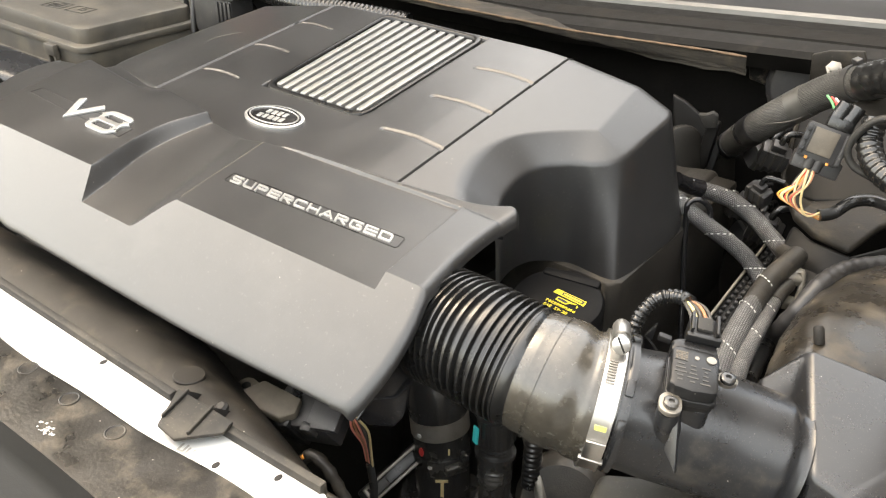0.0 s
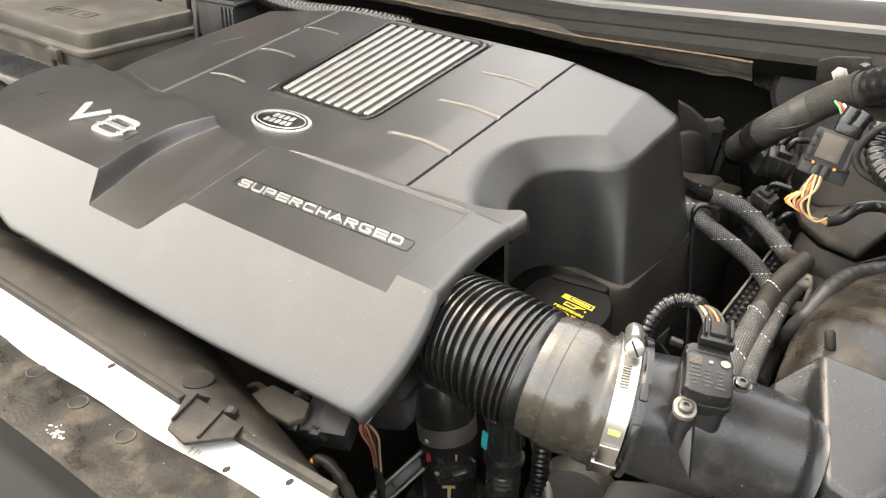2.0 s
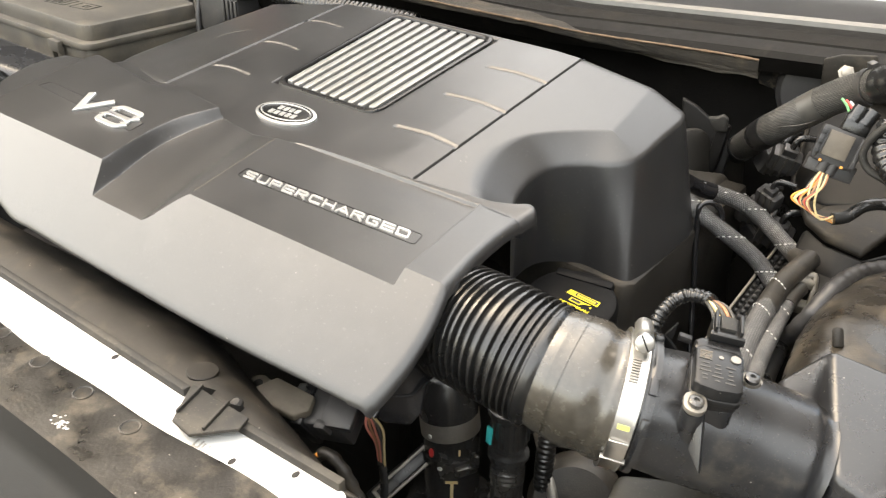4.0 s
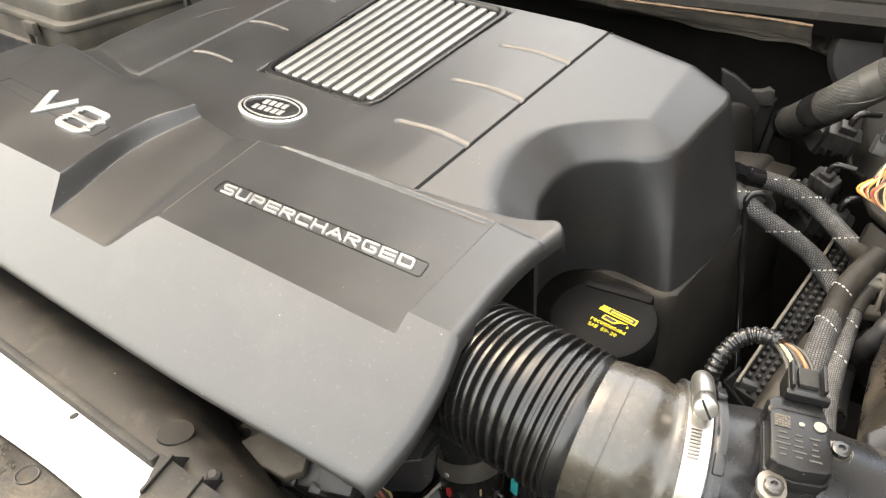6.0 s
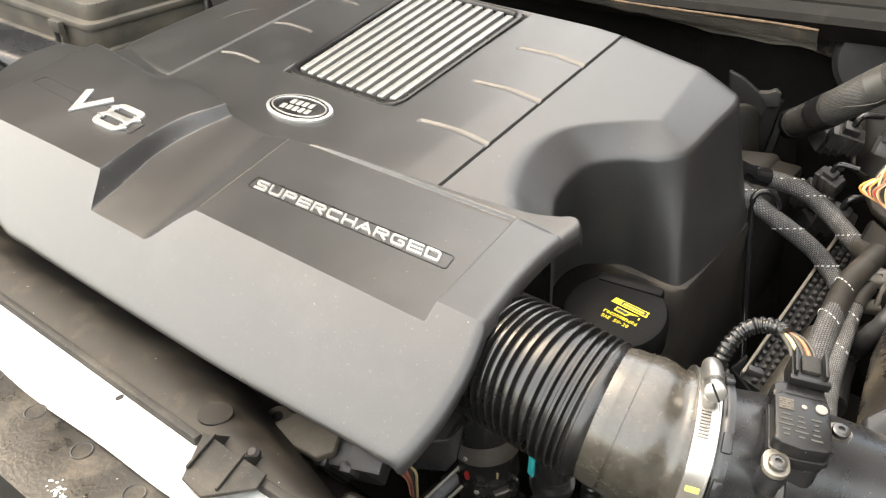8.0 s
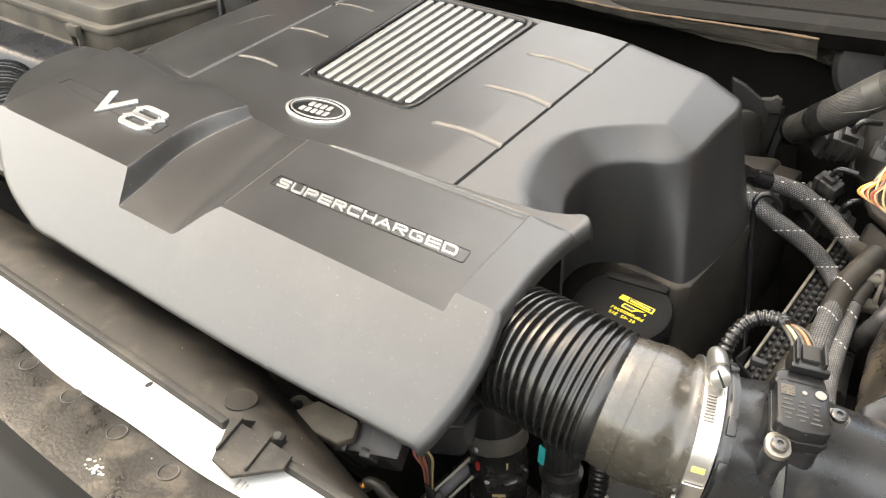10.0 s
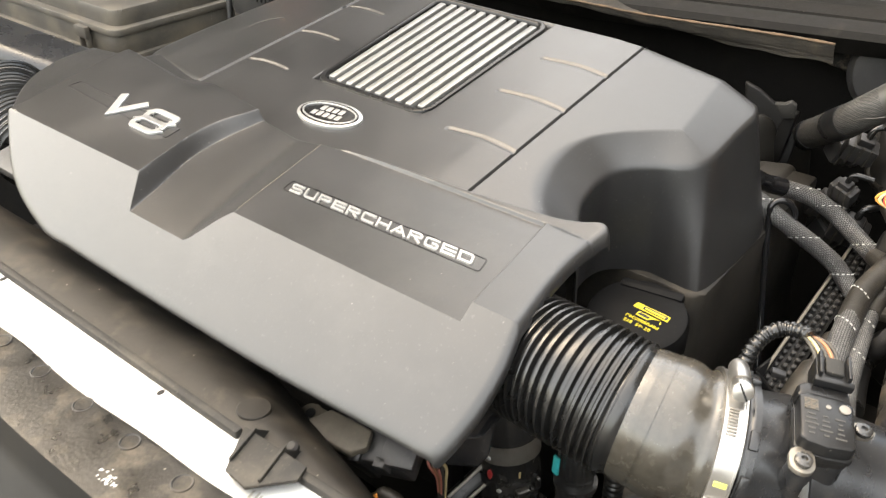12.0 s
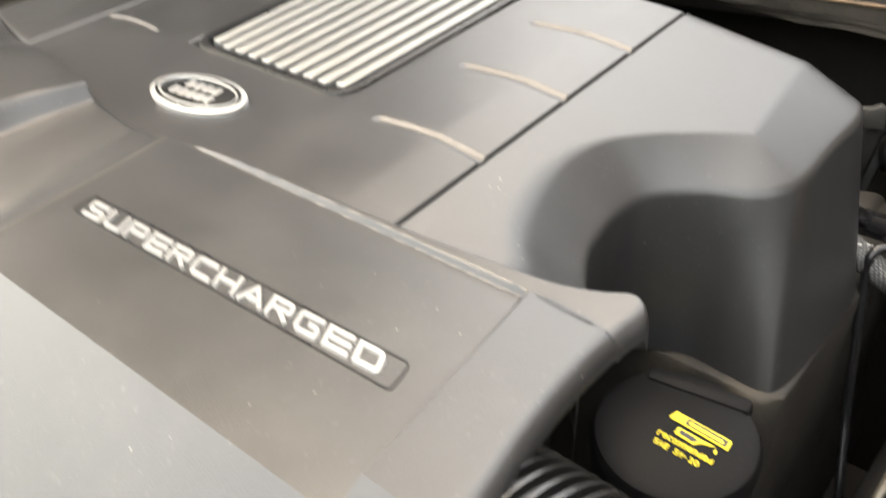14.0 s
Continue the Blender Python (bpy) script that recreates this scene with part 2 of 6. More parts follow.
# ---- builders ----
def thing(name, label, category, at=(0, 0, 0), group="", kind=""):
    e = new(name)
    e.location = at
    e.empty_display_size = 0.02
    return tagged(e, label, category, group, kind)


def finish(name, bm, material, label="", smooth=True, angle=40):
    me = bpy.data.meshes.new(name)
    bmesh.ops.recalc_face_normals(bm, faces=bm.faces)
    bm.to_mesh(me)
    bm.free()
    me.materials.append(material)
    if smooth:
        for p in me.polygons:
            p.use_smooth = True
        me.set_sharp_from_angle(angle=radians(angle))
    ob = new(name, me)
    if label:
        ob["label"] = label
    return ob


def part(name, bm, material, parent, label="", smooth=True, angle=40):
    """One mesh under a thing or under a part; the places in bm are those of the world."""
    ob = finish(name, bm, material, label, smooth, angle)
    ob.parent = parent
    up, off = parent, Vector((0, 0, 0))
    while up:
        off += up.location
        up = up.parent
    ob.data.transform(Matrix.Translation(-off))
    return ob


def solo(name, bm, material, label, category, kind="", group="", smooth=True, angle=40):
    return tagged(finish(name, bm, material, "", smooth, angle), label, category, group, kind)


def smooth_path(points, step=0.004):
    """A round path through the points (Catmull-Rom), in even steps."""
    p = [Vector(q) for q in points]
    p = [p[0] * 2 - p[1]] + p + [p[-1] * 2 - p[-2]]
    out = []
    for a, b, c, d in zip(p, p[1:], p[2:], p[3:]):
        n = max(2, int((c - b).length / step))
        for i in range(n):
            t = i / n
            out.append(0.5 * ((2 * b) + (c - a) * t + (2 * a - 5 * b + 4 * c - d) * t * t + (3 * b - a - 3 * c + d) * t ** 3))
    out.append(p[-2])
    return out


def tube(points, radius, seg=14, step=0.004, bm=None, caps=True, flat=1.0, raw=False):
    """A hose along a path; radius is a number or a function of the length along it. flat squeezes it across."""
    bm = bm or bmesh.new()
    uvl = bm.loops.layers.uv.verify()
    path = [Vector(q) for q in points] if raw else smooth_path(points, step)
    fn = radius if callable(radius) else (lambda s: radius)
    t0 = (path[1] - path[0]).normalized()
    side = t0.cross(Vector((0, 0, 1)) if abs(t0.z) < 0.9 else Vector((1, 0, 0))).normalized()
    rings, lens, s = [], [], 0.0
    for i, q in enumerate(path):
        t = (path[min(i + 1, len(path) - 1)] - path[max(i - 1, 0)]).normalized()
        side = (side - t * side.dot(t)).normalized()
        up = side.cross(t)
        if i:
            s += (q - path[i - 1]).length
        r = fn(s)
        rings.append([bm.verts.new(q + side * (r * math.cos(2 * math.pi * k / seg)) + up * (r * flat * math.sin(2 * math.pi * k / seg))) for k in range(seg)])
        lens.append(s)
    for i in range(len(rings) - 1):
        for k in range(seg):
            f = bm.faces.new((rings[i][k], rings[i][(k + 1) % seg], rings[i + 1][(k + 1) % seg], rings[i + 1][k]))
            for lp, (u, v) in zip(f.loops, ((k, lens[i]), (k + 1, lens[i]), (k + 1, lens[i + 1]), (k, lens[i + 1]))):
                lp[uvl].uv = (u / seg, v)
    if caps:
        bm.faces.new(rings[0])
        bm.faces.new(rings[-1])
    return bm


def box(size, m=None, bevel=0.002, seg=2, bm=None, taper=1.0):
    """A box of that size about its centre, with rounded edges, at the pose m; taper narrows its top."""
    own = bmesh.new()
    bmesh.ops.create_cube(own, size=1.0)
    for v in own.verts:
        k = taper if v.co.z > 0 else 1.0
        v.co = Vector((v.co.x * size[0] * k, v.co.y * size[1] * k, v.co.z * size[2]))
    if bevel:
        bmesh.ops.bevel(own, geom=own.edges[:], offset=bevel, segments=seg, affect="EDGES", profile=0.5)
    if m is not None:
        own.transform(m)
    return merge(bm, own)


def merge(bm, own):
    if bm is None:
        return own
    me = bpy.data.meshes.new("tmp")
    own.to_mesh(me)
    own.free()
    bm.from_mesh(me)
    bpy.data.meshes.remove(me)
    return bm


def prism(outline, low, high, bevel=0.002, m=None, bm=None, seg=2):
    """An outline (x, y) raised from low to high, its edges rounded."""
    own = bmesh.new()
    f = own.faces.new([own.verts.new((x, y, low)) for x, y in outline])
    top = bmesh.ops.extrude_face_region(own, geom=[f])
    for v in top["geom"]:
        if isinstance(v, bmesh.types.BMVert):
            v.co.z = high
    bmesh.ops.recalc_face_normals(own, faces=own.faces)
    if bevel:
        bmesh.ops.bevel(own, geom=own.edges[:], offset=bevel, segments=seg, affect="EDGES", profile=0.5)
    if m is not None:
        own.transform(m)
    return merge(bm, own)


def round_rect(w, h, r, n=5):
    pts = []
    for cx, cy, a0 in ((w / 2 - r, h / 2 - r, 0), (-w / 2 + r, h / 2 - r, 90), (-w / 2 + r, -h / 2 + r, 180), (w / 2 - r, -h / 2 + r, 270)):
        for i in range(n + 1):
            a = radians(a0 + 90 * i / n)
            pts.append((cx + r * math.cos(a), cy + r * math.sin(a)))
    return pts


def lathe(profile, m=None, seg=32, bm=None):
    """Turn (radius, height) pairs about z."""
    own = bmesh.new()
    rings = []
    for r, z in profile:
        rings.append([own.verts.new((max(r, 1e-5) * math.cos(2 * math.pi * k / seg), max(r, 1e-5) * math.sin(2 * math.pi * k / seg), z)) for k in range(seg)])
    for a, b in zip(rings, rings[1:]):
        for k in range(seg):
            own.faces.new((a[k], a[(k + 1) % seg], b[(k + 1) % seg], b[k]))
    own.faces.new(rings[0])
    own.faces.new(rings[-1])
    if m is not None:
        own.transform(m)
    return merge(bm, own)


def slab(corners, thick, bevel=0.003, away=(0, 0, -1)):
    """A plate with the given corners and a rounded rim, as thick as given in one direction."""
    away = Vector(away).normalized() * thick
    bm = bmesh.new()
    vs = [bm.verts.new(c) for c in corners]
    low = [bm.verts.new(Vector(c) + away) for c in corners]
    bm.faces.new(vs)
    bm.faces.new(low[::-1])
    for k in range(len(vs)):
        bm.faces.new((vs[k], low[k], low[(k + 1) % len(vs)], vs[(k + 1) % len(vs)]))
    bmesh.ops.recalc_face_normals(bm, faces=bm.faces)
    bmesh.ops.bevel(bm, geom=bm.edges[:], offset=bevel, segments=3, affect="EDGES", profile=0.5)
    bmesh.ops.triangulate(bm, faces=[q for q in bm.faces if len(q.verts) > 4])
    return bm


def frame_on(origin, normal, along):
    """The pose at origin whose z is normal and whose x runs along."""
    z = Vector(normal).normalized()
    x = Vector(along)
    x = (x - z * x.dot(z)).normalized()
    y = z.cross(x)
    return Matrix(((x.x, y.x, z.x, origin[0]), (x.y, y.y, z.y, origin[1]), (x.z, y.z, z.z, origin[2]), (0, 0, 0, 1)))


def sheet(fn, nu, nv, skirt=0.0, keep=None):
    """A surface fn(u, v) over 0..1, its rim turned down by skirt."""
    bm = bmesh.new()
    g = [[bm.verts.new(fn(i / nu, j / nv)) for i in range(nu + 1)] for j in range(nv + 1)]
    for j in range(nv):
        for i in range(nu):
            bm.faces.new((g[j][i], g[j][i + 1], g[j + 1][i + 1], g[j + 1][i]))
    if skirt:
        rim = g[0][:] + [r[-1] for r in g[1:]] + g[-1][-2::-1] + [r[0] for r in g[-2:0:-1]]
        low = [bm.verts.new((v.co.x, v.co.y, v.co.z - (skirt(v.co) if callable(skirt) else skirt))) for v in rim]
        for k in range(len(rim)):
            n = (k + 1) % len(rim)
            bm.faces.new((rim[k], rim[n], low[n], low[k]))
    return bm


def step(x, a, b):
    t = min(1.0, max(0.0, (x - a) / (b - a)))
    return t * t * (3 - 2 * t)


def lerp_at(x, pts):
    """A line through (x, value) pairs."""
    if x <= pts[0][0]:
        return pts[0][1]
    for (a, va), (b, vb) in zip(pts, pts[1:]):
        if x <= b:
            return va + (vb - va) * step(x, a, b)
    return pts[-1][1]


def glyph(ch, w, h, depth):
    """One raised letter as a bmesh, w wide and h high about its lower left corner."""
    cu = bpy.data.curves.new("glyph", "FONT")
    cu.body, cu.size, cu.extrude, cu.bevel_depth, cu.bevel_resolution, cu.resolution_u, cu.offset = ch, 1.0, 0.5, 0.0, 0, 4, 0.012
    ob = new("glyph", cu)
    me = bpy.data.meshes.new_from_object(ob.evaluated_get(bpy.context.evaluated_depsgraph_get()))
    bm = bmesh.new()
    bm.from_mesh(me)
    bpy.data.objects.remove(ob)
    bpy.data.curves.remove(cu)
    bpy.data.meshes.remove(me)
    xs, ys = [v.co.x for v in bm.verts], [v.co.y for v in bm.verts]
    x0, x1, y0, y1 = min(xs), max(xs), min(ys), max(ys)
    for v in bm.verts:
        v.co = Vector(((v.co.x - x0) / (x1 - x0) * w, (v.co.y - y0) / (y1 - y0) * h, (v.co.z + 0.5) * depth))
    return bm


# ---- the setting ----
# ground is out of view; its dark tone lowers what it reflects upwards
bm = bmesh.new()
bmesh.ops.create_grid(bm, x_segments=40, y_segments=40, size=60)
solo("ground", bm, GROUND, "dark grey ground under the car, out of view", "ground", "structure")

bay = thing("engine_bay", "dark dusty sheet-metal engine bay with inner wings", "engine bay", (0, 0, 0), kind="structure")
part("bay_floor", box((1.9, 1.5, 0.02), pose(-0.1, 0.3, 0.42), 0.003), DEEP, bay)
part("bay_side", box((0.03, 1.5, 1.03), pose(0.98, 0.3, 0.515), 0.005), BODY, bay)
part("bay_side", box((0.03, 1.5, 1.03), pose(-1.5, 0.3, 0.515), 0.005), BODY, bay)
part("bay_front", box((2.45, 0.03, 0.84), pose(-0.26, -0.34, 0.42), 0.005), DEEP, bay)

# unseen dark walls round the car, added to darken what the cover reflects
side_walls = thing("unseen_walls", "plain dark unseen walls added round the car to darken reflections", "wall", (-2.6, 3.0, 0), kind="structure")
part("wall", box((0.2, 2.7, 5.6), pose(-2.2, 1.45, 2.8), 0.02), WALL, side_walls)
part("wall", box((0.2, 3.6, 1.7), pose(2.5, -1.7, 0.85), 0.02), WALL, side_walls)
part("wall", box((0.2, 5.6, 5.6), pose(2.5, 2.9, 2.8), 0.02), WALL, side_walls)
part("wall", box((5.5, 0.2, 1.2), pose(2.2, -4.6, 0.6), 0.02), WALL, side_walls)
# unseen raised bonnet behind the bay, its lean set for the cover's reflections
bonnet = thing("bonnet", "unseen raised bonnet with dark pad, leaned to shape reflections", "bonnet", (0, 1.13, 1.05), kind="structure")
part("skin", box((1.7, 0.02, 0.64), pose(-0.05, 1.369, 1.320, -28), 0.008), PAINT, bonnet)
part("pad", box((1.66, 0.02, 0.60), pose(-0.05, 1.347, 1.330, -28), 0.008), DEEP, bonnet)


# ---- engine cover ----
SLOPE = 0.158


def hermite(x, pts):
    """A smooth line through (x, value) pairs."""
    if x <= pts[0][0]:
        return pts[0][1]
    if x >= pts[-1][0]:
        return pts[-1][1]
    i = next(k for k in range(len(pts) - 1) if x <= pts[k + 1][0])
    def slope(k):
        a, b = pts[max(0, k - 1)], pts[min(len(pts) - 1, k + 1)]
        return (b[1] - a[1]) / (b[0] - a[0])
    (a, va), (b, vb) = pts[i], pts[i + 1]
    h = b - a
    t = (x - a) / h
    return va * (1 + 2 * t) * (1 - t) ** 2 + slope(i) * h * t * (1 - t) ** 2 + vb * t * t * (3 - 2 * t) + slope(i + 1) * h * t * t * (t - 1)


def top_z(y):
    return 1.0 + SLOPE * (y - 0.2)


def left_side(y):
    return hermite(y, ((0.10, -0.270), (0.15, -0.300), (0.178, -0.343), (0.205, -0.364), (0.25, -0.363), (0.30, -0.354), (0.37, -0.338), (0.44, -0.319)))


def groove(d, w, depth):
    return depth * (1 - step(abs(d), w * 0.35, w))


BACK_Y = 0.4385
RIBS_NEAR, RIBS_FAR = (0.1967, 0.2790, 0.3570), (0.2048, 0.2855, 0.3636)


def plate_z(x, y):
    return top_z(y) + 0.007 - 0.06 * max(0.0, abs(x - 0.02) - 0.163) - 0.05 * (x - 0.02) ** 2


def wing_z(x, y):
    return top_z(y) + 0.0036 - 0.16 * (x - 0.2225)


def far_groove(y):
    return -0.1755 + 0.06 * (y - 0.135)


def rear_z(x, y):
    """The top of the rear cover up to the groove beside the wing."""
    g = far_groove(y)
    wing = top_z(y) + 0.0032 - 0.16 * (g - 0.006 - x)
    k = step(g - x, 0.002, 0.0085)
    z = plate_z(x, y) * (1 - k) + wing * k
    z -= groove(x - g, 0.0034, 0.002)
    z -= 0.0030 * step(x, 0.2172, 0.2190) * (1 - step(x, 0.2200, 0.2222))
    k = step(x, 0.2195, 0.2225)
    z = z * (1 - k) + (wing_z(x, y) - 0.0004) * k
    near = x > 0.02
    s = (x - 0.1395) / 0.083 if near else (x + 0.0965) / -0.068
    if -0.06 < s < 1.0:
        for y0 in RIBS_NEAR if near else RIBS_FAR:
            yy = y0 + 0.0038 * math.sin(math.pi * min(1.0, max(0.0, s)) * 0.9) - 0.001
            d = abs(y - yy)
            if s < 0.03:
                d = math.hypot(d, (0.03 - s) * 0.083)
            z -= 0.0017 * math.cos(min(1.0, d / 0.0036) * math.pi / 2) ** 0.7
    gx, gy = abs(x - 0.0235) - 0.0770 - 0.027 * (y - 0.2), abs(y - 0.3155) - 0.1105
    z -= 0.006 * (1 - step(max(gx, gy), -0.002, 0.002))
    k = max(0.0, 1 - (x - left_side(y)) / 0.02)
    z -= 0.012 * k ** 2
    z -= 0.008 * max(0.0, 1 - (BACK_Y - y) / 0.008) ** 2
    front = 0.137 + (-0.18 - x) * 0.30
    if x < -0.15:
        z -= 0.010 * max(0.0, 1 - (y - front) / 0.008) ** 2
    return z


def spread(low, high, pace, fine):
    """Places from low to high, pace apart, closer in the stretches (from, to, pace) of fine."""
    out, x = [low], low
    while x < high - 1e-6:
        near = [f for f in fine if f[0] - pace < x < f[1]]
        x += min([f[2] for f in near] + [pace])
        out.append(min(x, high))
    return out


def grid_mesh(rows):
    """A mesh over rows of places."""
    bm = bmesh.new()
    g = [[bm.verts.new(p) for p in row] for row in rows]
    for a, b in zip(g, g[1:]):
        for k in range(len(a) - 1):
            bm.faces.new((a[k], a[k + 1], b[k + 1], b[k]))
    return bm, g


def skirted(bm, rim, drop):
    """Turn the rim down by drop(place)."""
    low = [bm.verts.new((v.co.x, v.co.y, v.co.z - drop(v.co))) for v in rim]
    for k in range(len(rim) - 1):
        bm.faces.new((rim[k], rim[k + 1], low[k + 1], low[k]))
    return bm


def rear_plate():
    ys = spread(0.100, BACK_Y, 0.0040, [(y - 0.005, y + 0.008, 0.0008) for y in RIBS_NEAR + RIBS_FAR] + [(0.200, 0.209, 0.001), (0.421, BACK_Y, 0.001)])
    xs = spread(-0.150, 0.2225, 0.0040, [(0.2160, 0.2225, 0.0004), (0.134, 0.142, 0.001), (-0.102, -0.094, 0.001), (-0.062, -0.046, 0.001), (0.096, 0.112, 0.001)])
    rows = []
    for y in ys:
        xl, g = left_side(y), far_groove(y)
        left = [xl + (g - 0.012 - xl) * (i / 26) ** 1.0 for i in range(26)] + [g - 0.012 + 0.0006 * i for i in range(28)]
        left += [left[-1] + (-0.150 - left[-1]) * i / 4 for i in range(1, 4)]
        rows.append([(x, y, rear_z(x, y)) for x in left + xs])
    bm, g = grid_mesh(rows)
    return skirted(bm, [r[0] for r in g] + g[-1][1:], lambda co: 0.07)


# the near wing of the cover: crease, rim and foot of the wall round the oil filler, station by station
CREASE = ((0.292, 0.118), (0.2805, 0.146), (0.2655, 0.166), (0.2545, 0.195), (0.2508, 0.228), (0.2572, 0.2565), (0.2715, 0.279), (0.2920, 0.3015), (0.3120, 0.3205), (0.3195, 0.3265), (0.3192, 0.3300), (0.3165, 0.360), (0.3120, 0.410), (0.3095, 0.4375))
LOWRIM = ((0.318, 0.150), (0.3080, 0.172), (0.2960, 0.189), (0.2880, 0.2060), (0.2838, 0.2320), (0.2860, 0.2560), (0.2960, 0.2730), (0.3150, 0.2875), (0.3370, 0.2985), (0.3500, 0.3130), (0.3548, 0.3300), (0.3552, 0.3700), (0.3560, 0.4150), (0.3480, 0.4400))
FOOT = ((0.322, 0.150), (0.3100, 0.172), (0.2970, 0.189), (0.2885, 0.2065), (0.2840, 0.2340), (0.2880, 0.2560), (0.3000, 0.2700), (0.3230, 0.2830), (0.3500, 0.2810), (0.3720, 0.2800), (0.3810, 0.2900), (0.3846, 0.3350), (0.3850, 0.4100), (0.3800, 0.4400))


def along_stations(pts, t):
    """A smooth line through the stations, straight beyond the corner."""
    i = min(len(pts) - 2, int(t))
    u = t - i
    a, b = pts[i], pts[i + 1]
    p, q = pts[max(0, i - 1)], pts[min(len(pts) - 1, i + 2)]
    out = []
    for k in range(2):
        out.append(0.5 * (2 * a[k] + (b[k] - p[k]) * u + (2 * p[k] - 5 * a[k] + 4 * b[k] - q[k]) * u * u + (3 * a[k] - p[k] - 3 * b[k] + q[k]) * u ** 3))
    return out


def bend(a, b, c, n):
    """A rounded corner from a over b to c."""
    return [a * (1 - t) ** 2 + b * (2 * t * (1 - t)) + c * t * t for t in (k / n for k in range(n + 1))]


def wing_and_wall():
    rows = []
    n = len(CREASE) - 1
    for i in range(n * 14 + 1):
        t = i / 14
        cx, cy = along_stations(CREASE, t)
        rx, ry = along_stations(LOWRIM, t)
        fx, fy = along_stations(FOOT, t)
        back = 0.006 * max(0.0, t - n + 1) ** 3
        start = Vector((0.2225, 0.100 + (BACK_Y - 0.100) * min(1.0, max(0.0, (cy - 0.100) / (BACK_Y - 0.100))), 0))
        start.z = wing_z(start.x, start.y) - back
        c = Vector((cx, cy, wing_z(cx, cy) - back))
        r = Vector((rx, ry, top_z(ry) - 0.0305 - 0.006 * (1 - step(t, 0.0, 4.0)) - back))
        foot = Vector((fx, fy, 0.872))
        soft = 0.005 + 0.010 * (1 - step(t, 2.5, 5.5))
        d0, d1, d2 = (c - start), (r - c), (foot - r)
        a0, a1 = c - d0.normalized() * min(soft * 0.6, d0.length * 0.4), c + d1.normalized() * min(soft * 0.6, d1.length * 0.4)
        b0, b1 = r - d1.normalized() * 0.0045, r + d2.normalized() * 0.0045
        row = [start.lerp(a0, k / 8) for k in range(8)] + bend(a0, c, a1, 6) + [a1.lerp(b0, k / 6) for k in range(1, 6)] + bend(b0, r, b1, 7)
        row += [b1.lerp(foot, k / 14) for k in range(1, 15)]
        rows.append(row)
    bm, g = grid_mesh(rows)
    return skirted(bm, g[-1], lambda co: 0.05)


BACK = ((-0.415, 0.212), (-0.33, 0.186), (-0.18, 0.142), (-0.06, 0.117), (0.06, 0.1005), (0.10, 0.1025), (0.18, 0.1060), (0.25, 0.1085), (0.30, 0.1120), (0.325, 0.1147), (0.342, 0.1200), (0.351, 0.1245), (0.357, 0.1235), (0.362, 0.1185), (0.368, 0.107))
FRONT = ((-0.413, 0.145), (-0.402, 0.096), (-0.373, 0.044), (-0.275, -0.029), (-0.20, -0.074), (-0.13, -0.0955), (-0.09, -0.0965), (0.0, -0.0970), (0.19, -0.0968), (0.26, -0.0950), (0.32, -0.0930), (0.38, -0.0915))
EDGE = ((-0.10, 0.3600), (-0.0914, 0.3632), (-0.086, 0.3672), (-0.074, 0.3720), (-0.0584, 0.3762), (-0.0375, 0.3776), (-0.02, 0.3752), (0.008, 0.3700), (0.035, 0.3650), (0.07, 0.3615), (0.10, 0.3615), (0.115, 0.3640), (0.125, 0.3620))
WALL_TOP = ((-0.06, -0.030), (-0.029, -0.0350), (-0.002, -0.0410), (0.036, -0.0475), (0.07, -0.0465), (0.094, -0.0370), (0.13, -0.0250))
WALL_BASE = ((-0.06, -0.0160), (-0.056, -0.0168), (-0.024, -0.0235), (0.025, -0.0362), (0.061, -0.0350), (0.104, -0.0250), (0.14, -0.012))


def fascia_back(x):
    return hermite(x, BACK)


def slope_z(y):
    return 0.996 + 0.90 * (y + 0.027)


SKEW = ((-0.22, 0.0), (-0.10, 0.2), (0.0, 0.2), (0.075, 0.2), (0.11, 0.2), (0.20, 0.0), (0.28, 0.1), (0.32, 0.147), (0.34, 0.147))


def lean_step(x, a, b):
    """A straight ramp with its two ends a little rounded."""
    t = min(1.0, max(0.0, (x - a) / (b - a)))
    return 0.8 * t + 0.2 * t * t * (3 - 2 * t)


def upper_z(x, y):
    panel = 0.9985 + 0.07 * (y - 0.02)
    floor = 0.9690 + 0.178 * (y + 0.056)
    plat = 0.9962 + 0.115 * y - 1.6 * max(0.0, y - 0.09) ** 2
    right = lean_step(x, 0.0620 - 0.2 * (y + 0.056), 0.0905 - 0.2 * y)
    left = 1 - lean_step(x, hermite(y, WALL_TOP), hermite(y, WALL_BASE))
    z = floor + (panel - floor) * right + (plat - floor) * left
    # the raised border beyond the panel and the rising lip behind it
    border = 1.0060 + 0.03 * y
    z += (border - z) * step(x, 0.3286 - 0.147 * y, 0.3322 - 0.147 * y)
    front = 0.0985 - 0.10 * max(0.0, x - 0.318)
    lip = 1.0068 + 0.20 * (y - front)
    z += (lip - z) * step(y, front, front + 0.0022) * step(x, 0.062, 0.10)
    # the rim beyond the platform, on the far side, and the gutter behind it
    k = min(1.0, max(0.0, (-0.272 - x - 0.16 * y) / 0.014))
    z -= 0.009 * k
    z -= 0.16 * max(0.0, -0.29 - x)
    if x < 0.0:
        z -= 0.014 * min(1.0, max(0.0, (y - 0.106 - 0.18 * max(0.0, -0.15 - x)) / 0.018)) * step(-x, 0.11, 0.2)
    return z


def column_x(c, y):
    """The columns of the mesh: along the slanting steps, then towards the rounded near edge."""
    if c <= 0.336:
        return c - lerp_at(c, SKEW) * y
    start = 0.336 - 0.147 * y
    return start + (hermite(y, EDGE) - start) * (c - 0.336) / 0.044


